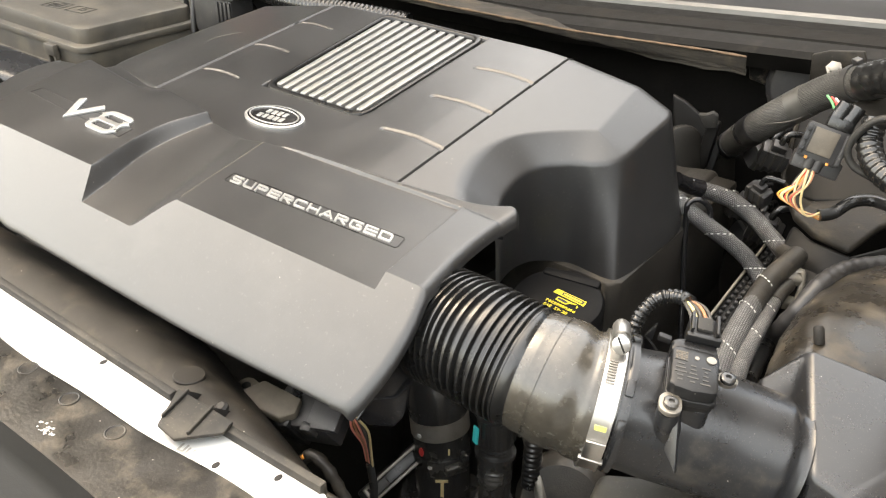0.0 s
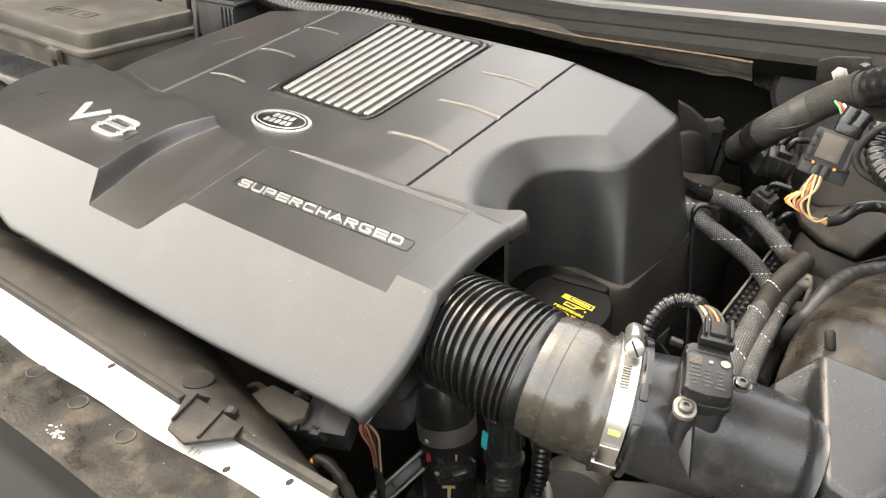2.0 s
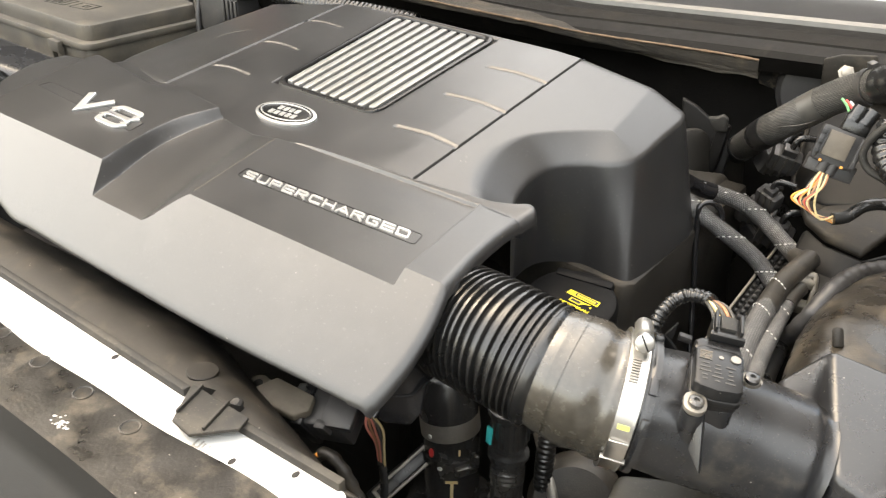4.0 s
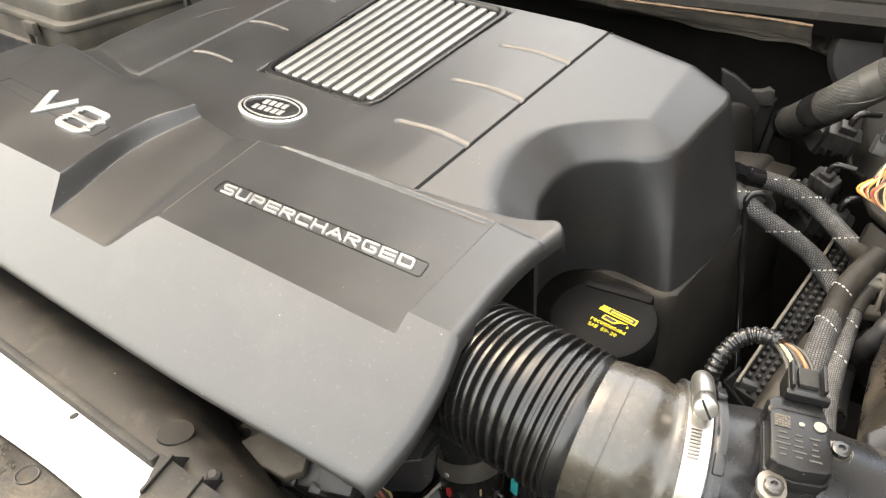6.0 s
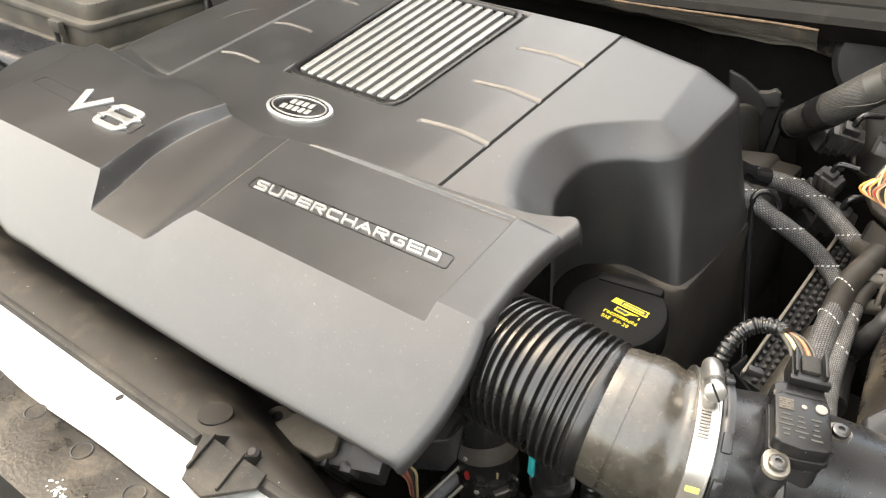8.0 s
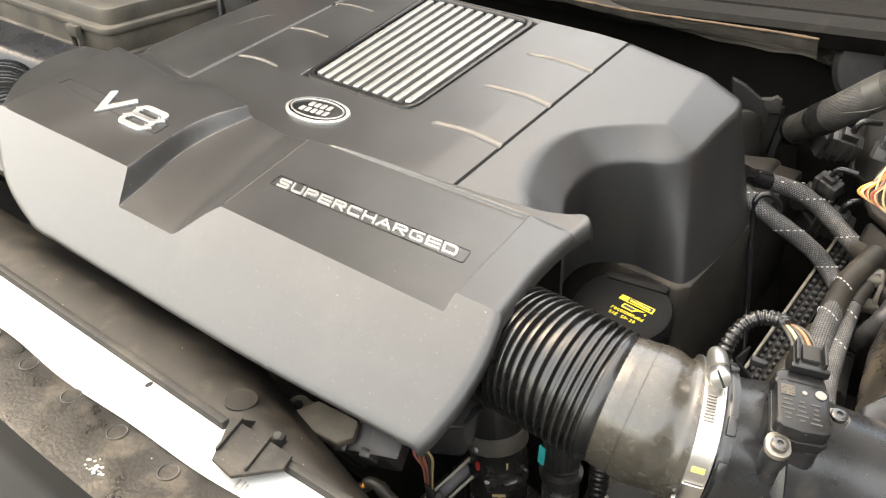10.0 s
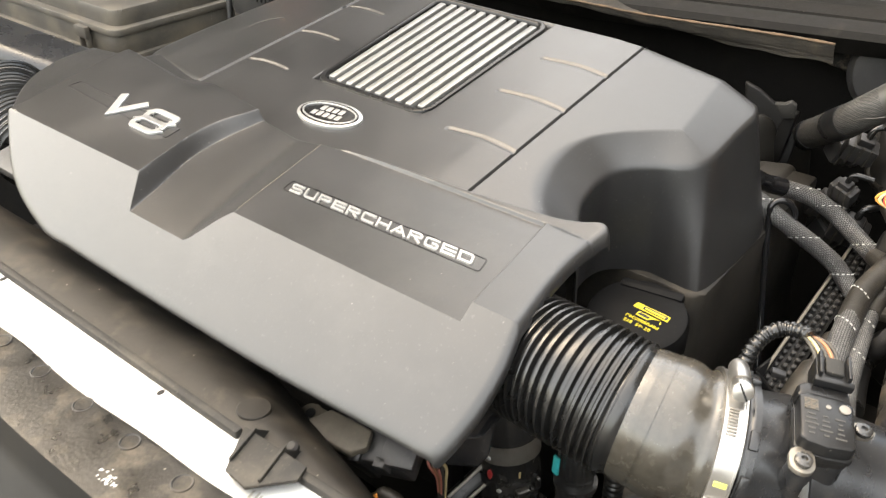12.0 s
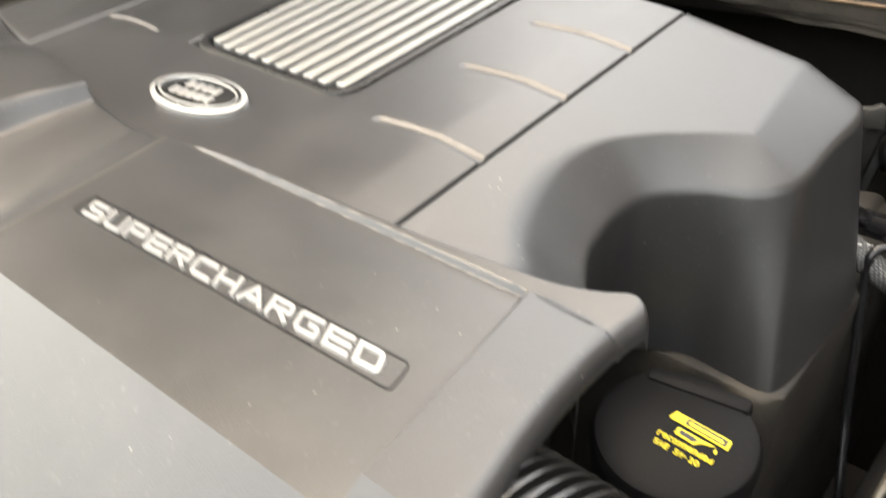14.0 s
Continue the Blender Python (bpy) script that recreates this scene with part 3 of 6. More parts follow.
def crest(c):
    """Where the front slope meets the upper surface."""
    lo, hi = -0.09, 0.06
    for _ in range(18):
        mid = (lo + hi) / 2
        if upper_z(column_x(c, mid), mid) > slope_z(mid):
            lo = mid
        else:
            hi = mid
    return lo


def roll(d, r):
    """How far a rounded edge of radius r has fallen at d from its end."""
    return r - math.sqrt(max(0.0, r * r - (r - d) ** 2)) if d < r else 0.0


def fascia_z(x, y):
    a, b = upper_z(x, y), slope_z(y)
    z = min(a, b)
    z -= roll(max(0.0, hermite(y, EDGE) - x), 0.008)
    rear = fascia_back(x) - y
    z -= 0.006 * max(0.0, 1 - rear / 0.005) ** 2
    return z


def fascia():
    cs = spread(-0.412, 0.336, 0.0050, [(-0.066, 0.034, 0.0008), (0.058, 0.098, 0.0012), (0.326, 0.336, 0.0004), (-0.30, -0.26, 0.002)])
    cs += [0.336 + 0.044 * f for f in (0.15, 0.3, 0.42, 0.52, 0.60, 0.67, 0.73, 0.78, 0.83, 0.875, 0.91, 0.94, 0.965, 0.983, 0.995, 1.0)]
    rows = []
    vs = [0, 0.004, 0.010, 0.02] + [0.04 + 0.31 * i / 22 for i in range(23)] + [0.35 + 0.004 * i for i in range(1, 10)]
    vs += [0.386 + (0.9 - 0.386) * i / 90 for i in range(1, 91)] + [0.9 + 0.1 * i / 36 for i in range(1, 37)]
    shape = []
    for c in cs:
        yf = hermite(c, FRONT) + roll(max(0.0, 0.381 - c), 0.005)
        yc = max(yf + 0.012, crest(c))
        shape.append((c, yf, yc))
    for v in vs:
        row = []
        for c, yf, yc in shape:
            yb = fascia_back(column_x(c, 0.11) if c > 0 else c)
            y = yf + (yc - yf) * v / 0.35 if v < 0.35 else yc + (yb - yc) * (v - 0.35) / 0.65
            x = column_x(c, y)
            z = fascia_z(x, y) - 0.0018 * max(0.0, 1 - (y - yf) / 0.003) ** 2
            row.append((x, y, z))
        rows.append(row)
    bm, g = grid_mesh(rows)
    rim = g[0][:] + [r[-1] for r in g[1:]] + g[-1][-2::-1] + [r[0] for r in g[-2::-1]]
    return skirted(bm, rim, lambda co: 0.003 if co.x > 0.345 else 0.028 if co.y > 0.06 else 0.0015)


cover = thing("engine_cover", "dark grey moulded plastic engine cover with silver grille and lettering", "engine cover", (0.02, 0.2, 0.9))
part("rear_cover", rear_plate(), COVER, cover, "matt grey plastic top with shallow grooves", angle=50)
part("wing_cover", wing_and_wall(), COVER, cover, "smooth matt plastic wing falling round the oil filler", angle=60)
part("front_fascia", fascia(), COVER, cover, "sloping matt grey plastic front panel", angle=30)
part("fascia_underside", box((0.62, 0.15, 0.012), pose(0.01, 0.015, 0.945, 12), 0.004), BLACK, cover)


def inlaid_line(corners, surface, radius, wide, name, label):
    """A thin raised line round a rounded four-cornered field; its black stands for groove shade."""
    p = [Vector((x, y, 0)) for x, y in corners]
    path = []
    for i in range(4):
        a, b, c = p[i - 1], p[i], p[(i + 1) % 4]
        path += bend(b + (a - b).normalized() * radius, b, b + (c - b).normalized() * radius, 5)
    path = [q for a, b in zip(path, path[1:] + path[:1]) for q in (a.lerp(b, k / 12) for k in range(12 if (a - b).length > 0.01 else 1))]
    rings, m = [], len(path)
    for i, q in enumerate(path):
        d = (path[(i + 1) % m] - path[i - 1]).normalized()
        side = Vector((-d.y, d.x, 0))
        rings.append([Vector((s.x, s.y, surface(s.x, s.y) + h)) for s, h in ((q + side * wide, -0.0006), (q + side * wide * 0.8, 0.0004), (q - side * wide * 0.8, 0.0004), (q - side * wide, -0.0006))])
    bm = bmesh.new()
    g = [[bm.verts.new(v) for v in r] for r in rings]
    for i in range(m):
        a, b = g[i], g[(i + 1) % m]
        for k in range(3):
            bm.faces.new((a[k], a[k + 1], b[k + 1], b[k]))
    part(name, bm, BLACK_CLEAN, cover, label)


part("pale_edge_line", tube([(0.0900 - 0.2 * y, y, upper_z(0.0900 - 0.2 * y, y) - 0.0002) for y in (-0.022, 0.0, 0.02, 0.04, 0.06, 0.08, 0.096)], 0.0006, 8, 0.006), CARD, cover, "thin pale line along the edge beside the lettering panel")
inlaid_line(((0.1020, 0.0205), (0.0990, 0.0352), (0.3055, 0.0392), (0.3092, 0.0238)), upper_z, 0.003, 0.0006, "word_border", "thin black line for the shaded recess edge round the lettering")
inlaid_line(((-0.2595, 0.0330), (-0.2570, 0.0470), (-0.0670, 0.0393), (-0.0645, 0.0203)), upper_z, 0.002, 0.0005, "figure_border", "thin black line for the shaded groove behind the figure")
part("boss", lathe(((0.014, -0.03), (0.0135, 0.002), (0.010, 0.007), (0, 0.009)), frame_on((0.303, 0.288, 0.874), (0.45, -0.8, 0.55), (1, 0, 0)), 22), COVER, cover)

arc = [(-0.265, 0.291), (-0.261, 0.305), (-0.249, 0.317), (-0.231, 0.325)]
part("scuff", tube([(x, y, rear_z(x, y) + 0.0001) for x, y, _ in smooth_path([(x, y, 0) for x, y in arc], 0.004)], lambda s: 0.0007 + 0.0004 * math.sin(s * 90), 6, 0.003, flat=0.3), BARG, cover, "pale scuff mark")
GRILLE = ((-0.0530, 0.2015), (0.1070, 0.1990), (0.1065, 0.4275), (-0.0650, 0.4340))


def on_grille(bm):
    """Lay a flat piece (x and y from -1 to 1) into the slightly flared field of the grille."""
    a, b, c, d = GRILLE
    for v in bm.verts:
        u, w = (v.co.x + 1) / 2, (v.co.y + 1) / 2
        x = (a[0] * (1 - u) + b[0] * u) * (1 - w) + (d[0] * (1 - u) + c[0] * u) * w
        y = (a[1] * (1 - u) + b[1] * u) * (1 - w) + (d[1] * (1 - u) + c[1] * u) * w
        v.co = Vector((x, y, top_z(y) + 0.005 + v.co.z))
    return bm


# grille: dark frame, deep bed, silver slats
def frame_ring(inset, r, z):
    w, h = 0.166 - 2 * inset, 0.230 - 2 * inset
    return [(x / 0.083, y / 0.115, z) for x, y in round_rect(w, h, r, 8)]


bm = bmesh.new()
vo = [[bm.verts.new(p) for p in frame_ring(*spec)] for spec in ((0, 0.020, -0.006), (0, 0.020, 0.0005), (0.0012, 0.019, 0.0036), (0.0035, 0.017, 0.0044), (0.0062, 0.015, 0.0040), (0.0078, 0.013, 0.0022), (0.0080, 0.013, -0.006))]
for a, b in zip(vo, vo[1:]):
    for k in range(len(a)):
        bm.faces.new((a[k], a[(k + 1) % len(a)], b[(k + 1) % len(a)], b[k]))
bm.faces.new(vo[-1])
part("grille_frame", on_grille(bm), BLACK_CLEAN, cover, "black plastic grille surround")
for i in range(10):
    x = -0.0665 + 0.133 * i / 9
    cut = 0.006 if i in (0, 9) else 0.0
    slat = box((0.0090, 0.208 - cut, 0.0075), pose(x, 0, -0.0008), 0.0014)
    for v in slat.verts:
        v.co.x, v.co.y = v.co.x / 0.083, v.co.y / 0.115
    part("grille_slat", on_grille(slat), SILVER, cover, "satin silver slat" if i == 0 else "")

# oval badge with plain marks
BADGE = frame_on((0.0215, 0.1548, top_z(0.1548) + 0.0058), (0, -SLOPE, 1), (1, 0.06, 0)) @ Matrix.Scale(0.94, 4)
oval = lambda a, b, n=48: [(a * math.cos(2 * math.pi * k / n), b * math.sin(2 * math.pi * k / n)) for k in range(n)]
badge = part("badge", prism(oval(0.0425, 0.0235), -0.001, 0.0045, 0.0012, BADGE), LETTER, cover, "oval silver badge")
part("badge_face", prism(oval(0.0385, 0.0198), 0.0035, 0.0050, 0.0002, BADGE), BLACK_CLEAN, badge)
bm = bmesh.new()
ra = [[bm.verts.new((x, y, z)) for x, y in oval(a, b)] for a, b, z in ((0.0362, 0.0176, 0.0049), (0.0358, 0.0172, 0.0057), (0.0346, 0.0160, 0.0057), (0.0342, 0.0156, 0.0049))]
for a, b in zip(ra, ra[1:]):
    for k in range(48):
        bm.faces.new((a[k], a[(k + 1) % 48], b[(k + 1) % 48], b[k]))
bm.transform(BADGE)
part("badge_ring", bm, LETTER, badge)
for yy, n, x0 in ((0.0052, 4, -0.0125), (-0.0056, 5, -0.0175)):
    for i in range(n):
        part("badge_mark", box((0.0058, 0.0078, 0.0012), BADGE @ pose(x0 + i * 0.0084 + 0.001, yy, 0.0054), 0.0003), LETTER, badge)


COLUMNS = {"L": 0.0, "R": 1.0, "c": 0.5, "p": 0.29, "q": 0.71}
ROWS = {"B": 0.0, "T": 1.0, "m": 0.5, "k": 0.33}
STROKES = {"S": ("Rt lt lm rm rb Lb",), "U": ("lT lb rb rT",), "P": ("lB lt rt rm xm",), "E": ("Rt lt lb Rb", "xm Rm"), "R": ("lB lt rt rm xm", "cn rB"),
           "C": ("Rt lt lb Rb",), "H": ("lT lB", "rT rB", "xm ym"), "A": ("LB ct RB", "pk qk"), "G": ("Rt lt lb rb rm cm",), "D": ("lb lt rt rb *",),
           "V": ("lT cb rT",), "8": ("lb lm rm rb *", "lm lt rt rm *")}


def stroke_letter(ch, w, h, depth, line):
    """A wide squared letter of flat strokes with rounded corners, about its lower left corner."""
    bm = bmesh.new()
    half = line / 2
    cols = {"l": half, "r": w - half, "x": line, "y": w - line}
    rows = {"b": half, "t": h - half, "n": h / 2 - half}
    rad = 0.0 if ch in "EAVH" else h * (0.32 if ch == "8" else 0.20)
    for text in STROKES[ch]:
        names = text.split()
        closed = names[-1] == "*"
        pts = [Vector((cols[a] if a in cols else COLUMNS[a] * w, rows[b] if b in rows else ROWS[b] * h)) for a, b in (n for n in names if n != "*")]
        path = []
        for i, p in enumerate(pts):
            if not closed and i in (0, len(pts) - 1) or rad == 0 or ch in "DPR" and p.x < line:
                path.append(p)
                continue
            a, b = pts[i - 1], pts[(i + 1) % len(pts)]
            r = min(rad, (a - p).length / 2, (b - p).length / 2)
            a, b = p + (a - p).normalized() * r, p + (b - p).normalized() * r
            path += [a * (1 - f) ** 2 + p * (2 * f * (1 - f)) + b * f * f for f in (0, 0.25, 0.5, 0.75, 1)]
        rings = []
        n = len(path)
        for i, p in enumerate(path):
            d0 = (p - path[i - 1]) if closed or i > 0 else path[1] - p
            d1 = (path[(i + 1) % n] - p) if closed or i < n - 1 else p - path[i - 1]
            d0, d1 = d0.normalized(), d1.normalized()
            side = Vector((-d0.y - d1.y, d0.x + d1.x)).normalized()
            k = min(2.2, 1 / max(0.2, side.dot(Vector((-d0.y, d0.x)))))
            rings.append([bm.verts.new((p.x + side.x * e * k, p.y + side.y * e * k, z)) for e, z in
                          ((half, 0), (half, depth * 0.75), (half * 0.82, depth), (-half * 0.82, depth), (-half, depth * 0.75), (-half, 0))])
        for i in range(n if closed else n - 1):
            a, b = rings[i], rings[(i + 1) % n]
            for k in range(5):
                bm.faces.new((a[k], a[k + 1], b[k + 1], b[k]))
        if not closed:
            bm.faces.new(rings[0])
            bm.faces.new(rings[-1])
    return bm


def word(text, m, width, height, depth, material, parent, name, gap=0.22, lean=0.0, line=0.2):
    cell = width / (len(text) - gap)
    for i, ch in enumerate(text):
        g = stroke_letter(ch, cell * (1 - gap), height, depth, height * line)
        for v in g.verts:
            v.co.x += v.co.y * lean
        g.transform(m @ pose(i * cell, 0, 0))
        part(name, g, material, parent, "raised silver letter" if i == 0 else "", angle=30)


word("SUPERCHARGED", frame_on((0.1095, 0.0212, 0.9982), (0, -0.07, 1), (1, 0.028, 0)), 0.1915, 0.0112, 0.0018, LETTER, cover, "letter", 0.15, -0.45, 0.215)
word("V", frame_on((-0.1842, 0.0175, 0.9985), (0.0, -0.115, 1), (1, 0.0, 0)), 0.0512, 0.0352, 0.0026, LETTER, cover, "letter", 0.0, 0.0, 0.25)
word("8", frame_on((-0.1236, 0.0146, 0.9981), (0.0, -0.115, 1), (1, -0.02, 0)), 0.0462, 0.0384, 0.0026, LETTER, cover, "letter", 0.0, 0.0, 0.175)

# ---- engine below the cover ----
engine = thing("engine_block", "dusty grey valve cover and engine block under the plastic cover", "engine", (0.1, 0.3, 0.6))
part("block", box((0.48, 0.34, 0.36), pose(0.00, 0.32, 0.66), 0.02), DEEP, engine)
part("valve_cover", prism(((0.20, 0.275), (0.352, 0.275), (0.376, 0.272), (0.387, 0.284), (0.385, 0.60), (0.20, 0.60)), 0.62, 0.872, 0.005), VALVE, engine, "dusty grey-brown valve cover")
part("valve_skirt", box((0.06, 0.33, 0.26), pose(0.350, 0.445, 0.745, 0, -10, 0), 0.012, 3), VALVE, engine)
part("filler_neck", lathe(((0.036, -0.1), (0.036, 0.0), (0.03, 0.0)), frame_on((0.350, 0.222, 0.835), (0.05, -0.28, 1), (1, 0, 0)), 24), BLACK, engine)
part("front_plate", box((0.36, 0.03, 0.30), pose(0.02, 0.145, 0.74), 0.01), DEEP, engine)
part("pulley_cover", lathe(((0.075, 0), (0.085, 0.01), (0.085, 0.03), (0.07, 0.036), (0.03, 0.036), (0.028, 0.030), (0, 0.03)), frame_on((0.325, 0.030, 0.606), (0.1, -0.25, 1), (1, 0, 0)), 36), BLACK, engine)
part("rear_rib", prism(round_rect(0.055, 0.17, 0.024), -0.008, 0.008, 0.006, frame_on((0.300, 0.625, 0.830), (0.75, -0.6, 0.2), (0.5, 0.8, 0))), REARBLACK, engine, "smooth black rear housing")
part("rear_rib", prism(round_rect(0.060, 0.18, 0.026), -0.014, 0.014, 0.008, frame_on((0.330, 0.672, 0.800), (0.75, -0.6, 0.2), (0.5, 0.8, 0))), REARBLACK, engine, "smooth black rear housing")
part("rear_bracket", slab(((0.3048, 0.634, 0.9326), (0.3191, 0.63, 0.9371), (0.326, 0.63, 0.9419), (0.3328, 0.632, 0.9375), (0.3328, 0.634, 0.9197), (0.3178, 0.634, 0.9159)), 0.010, 0.002, (-0.3, 1, 0)), GREYBRACKET, engine, "dull cast bracket")
part("rear_shell", slab(((0.2547, 0.66, 0.9433), (0.2764, 0.66, 0.9369), (0.2989, 0.66, 0.9236), (0.3202, 0.66, 0.9021), (0.3359, 0.66, 0.8849), (0.333, 0.65, 0.8516), (0.3233, 0.64, 0.8182), (0.2889, 0.64, 0.8076)), 0.012, 0.004, (-0.3, 1, -0.2)), PANEL, engine, "matt black rear housing")
part("rear_stem", box((0.016, 0.012, 0.09), pose(0.318, 0.650, 0.880, 0, 8, 0), 0.003), PANEL, engine)

CAP = frame_on((0.350, 0.217, 0.860), (0.04, -0.20, 1), (1, 0.10, 0))
cap = thing("oil_filler_cap", "round black oil filler cap with yellow printing", "oil cap", (0.366, 0.212, 0.83))
part("cap", lathe(((0.02, -0.03), (0.042, -0.03), (0.0465, -0.022), (0.0475, 0.006), (0.045, 0.011), (0.040, 0.013), (0.0, 0.0135)), CAP, 44), CAPM, cap)
part("grip", box((0.062, 0.012, 0.014), CAP @ pose(0.0, 0.034, 0.0085, 0, 0, 4), 0.004), CAPM, cap)
PR = CAP @ pose(0.0070, -0.0055, 0.0137, 0, 0, -4) @ Matrix.Scale(0.76, 4)
PRL = PR @ pose(0.0006, 0, 0) @ Matrix.Diagonal((1.24, 1, 1, 1))
part("brand_bar", prism(((-0.016, 0.014), (0.022, 0.010), (0.022, 0.019), (-0.014, 0.022)), 0, 0.0005, 0, PRL), YELLOW, cap, "yellow printed bar")
part("brand_bar_inner", prism(((-0.006, 0.0145), (0.0205, 0.0117), (0.0205, 0.0177), (-0.006, 0.0203)), 0.0004, 0.0008, 0, PRL), BLACK_CLEAN, cap)
part("brand_bar_mark", prism(((-0.004, 0.0155), (0.018, 0.0132), (0.018, 0.0158), (-0.004, 0.0180)), 0.0007, 0.0011, 0, PRL), YELLOW, cap)
part("oil_can_mark", prism(((-0.010, 0.003), (0.006, 0.001), (0.010, 0.005), (0.020, 0.008), (0.006, 0.0085), (-0.009, 0.0095)), 0, 0.0005, 0, PR), YELLOW, cap, "yellow printed oil can")
part("oil_can_hollow", prism(((-0.008, 0.0045), (0.005, 0.0028), (0.008, 0.0058), (0.004, 0.0070), (-0.007, 0.0080)), 0.0004, 0.0008, 0, PR), BLACK_CLEAN, cap)
part("oil_drop", prism(oval(0.0012, 0.0018, 10), 0, 0.0005, 0, PR @ pose(0.0215, 0.004, 0)), YELLOW, cap)


def print_line(text, m, width, height, material, parent):
    cell = width / len(text)
    for i, ch in enumerate(text):
        if ch == " ":
            continue
        g = glyph(ch, cell * (0.45 if ch in "-" else 0.84), height * (0.2 if ch == "-" else 1), 0.0004)
        g.transform(m @ pose(i * cell, height * 0.4 if ch == "-" else 0, 0))
        part("print", g, material, parent, smooth=False)


print_line("recommended", PR @ pose(-0.020, -0.0050, 0, 0, 0, -3), 0.044, 0.0045, YELLOW, cap)
print_line("SAE 5W-20", PR @ pose(-0.019, -0.0130, 0, 0, 0, -3), 0.036, 0.0048, YELLOW, cap)

# ---- intake ----
intake = thing("air_intake_hose", "black ribbed rubber intake hose with smoky elbow", "intake hose", (0.42, 0.02, 0.94))
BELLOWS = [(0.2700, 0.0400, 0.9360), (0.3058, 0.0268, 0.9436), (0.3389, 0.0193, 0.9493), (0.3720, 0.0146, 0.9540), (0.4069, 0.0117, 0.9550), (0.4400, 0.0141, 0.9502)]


def ribs(s):
    k = (s / 0.0054) % 1.0
    return 0.0430 + 0.0043 * step(k, 0.10, 0.26) * (1 - step(k, 0.56, 0.72))


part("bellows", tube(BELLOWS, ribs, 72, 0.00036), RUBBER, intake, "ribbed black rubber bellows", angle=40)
part("bellows_end", tube([(0.4350, 0.0136, 0.9509), (0.4400, 0.0141, 0.9502), (0.4460, 0.0151, 0.9492)], lambda s: 0.0448 + 0.0020 * step(s, 0.001, 0.004) * (1 - step(s, 0.006, 0.0105)), 60, 0.001), RUBBER, intake, "plain rubber cuff")
part("elbow", tube([(0.4420, 0.0147, 0.9500), (0.4500, 0.0160, 0.9487), (0.4621, 0.0186, 0.9465), (0.4791, 0.0243, 0.9417), (0.5018, 0.0337, 0.9356)],
                   lambda s: 0.0446 + 0.0016 * step(s, 0.0, 0.010) + 0.0018 * step(s, 0.012, 0.026) - 0.0022 * step(s, 0.028, 0.040) + 0.0014 * step(s, 0.041, 0.0455), 60, 0.0008), ELBOW, intake, "smoky translucent rubber elbow")
part("seam", tube([(0.4578, 0.0176, 0.9473), (0.4583, 0.0177, 0.9472)], 0.0475, 60, 0.0005), ELBOW, intake)

clamp = thing("hose_clamp", "bright steel worm-drive hose clamp", "hose clamp", (0.495, 0.032, 0.937))
CA = Vector((0.9, 0.41, -0.15)).normalized()
cc = Vector((0.4949, 0.0317, 0.9375))
part("band", tube([cc - CA * 0.0058, cc + CA * 0.0058], 0.0500, 64, 0.004), STEEL, clamp)
for e in (-1, 1):
    part("band_rim", tube([cc + CA * (e * 0.0062 - 0.0006), cc + CA * (e * 0.0062 + 0.0006)], 0.0507, 64, 0.001), STEEL, clamp)
UPV = (Vector((0, 0, 1)) - CA * CA.z).normalized()
NEAR = CA.cross(UPV)


def around(a, r, along=0.0):
    """A place and its outward direction on the clamp, a degrees from the top towards the near side."""
    o = UPV * math.cos(radians(a)) + NEAR * math.sin(radians(a))
    return cc + o * r + CA * along, o


p0, o0 = around(-22, 0.0555)
p1, o1 = around(2, 0.0560)
part("screw_housing", tube([p0, p0.lerp(p1, 0.5) + o0 * 0.001, p1], lambda s: 0.0064 - 0.0012 * (1 - step(s, 0.0, 0.004)), 22, 0.002), STEEL, clamp)
HEAD = frame_on(around(10, 0.0585)[0], around(10, 0.06)[1] * 0.5 + CA.cross(around(10, 0.06)[1]) * 0.86, CA)
head = part("screw_head", lathe(((0.0054, -0.006), (0.0066, -0.005), (0.0070, 0.0015), (0.0062, 0.0034), (0.0040, 0.0040), (0, 0.0042)), HEAD, 26), STEEL, clamp)
part("screw_slot", box((0.0013, 0.0118, 0.0012), HEAD @ pose(0, 0, 0.0038, 0, 0, 35), 0), DEEP, head)
for i in range(9):
    p3, o3 = around(20 + i * 2.3, 0.0506)
    part("worm_tooth", box((0.0060, 0.0012, 0.0014), frame_on(p3, o3, CA) @ pose(-0.0015, 0, 0), 0.0003), DULL, clamp)
p4, o4 = around(74, 0.0503)
part("yellow_mark", box((0.0080, 0.0034, 0.0006), frame_on(p4, o4, CA), 0), PALEYELLOW, clamp, "yellow paint mark")
p5, o5 = around(95, 0.0508)
part("band_end", box((0.0135, 0.016, 0.0014), frame_on(p5, o5, CA), 0.0004), STEEL, clamp)
p6, o6 = around(106, 0.0506)
part("band_hook", box((0.0170, 0.0024, 0.0040), frame_on(p6, o6, CA), 0.0006), STEEL, clamp)

SENS0 = frame_on((0.552, 0.0422, 0.9785), (0.16, -0.10, 1), (-0.42, 1, 0.06))
maf = thing("air_duct", "black plastic air duct leading into the air box", "air duct", (0.55, 0.08, 0.90))
DUCT = [(0.4923, 0.0300, 0.9372), (0.5150, 0.0428, 0.9313), (0.5410, 0.0600, 0.9226), (0.5728, 0.0780, 0.9118), (0.6130, 0.0960, 0.9000)]
part("duct", tube(DUCT, lambda s: 0.0440 + 0.0020 * step(s, 0.02, 0.05) - 0.0010 * step(s, 0.06, 0.10) - 0.004 * step(s, 0.128, 0.136) + 0.010 * step(s, 0.140, 0.150), 60, 0.002), PIPE, maf)
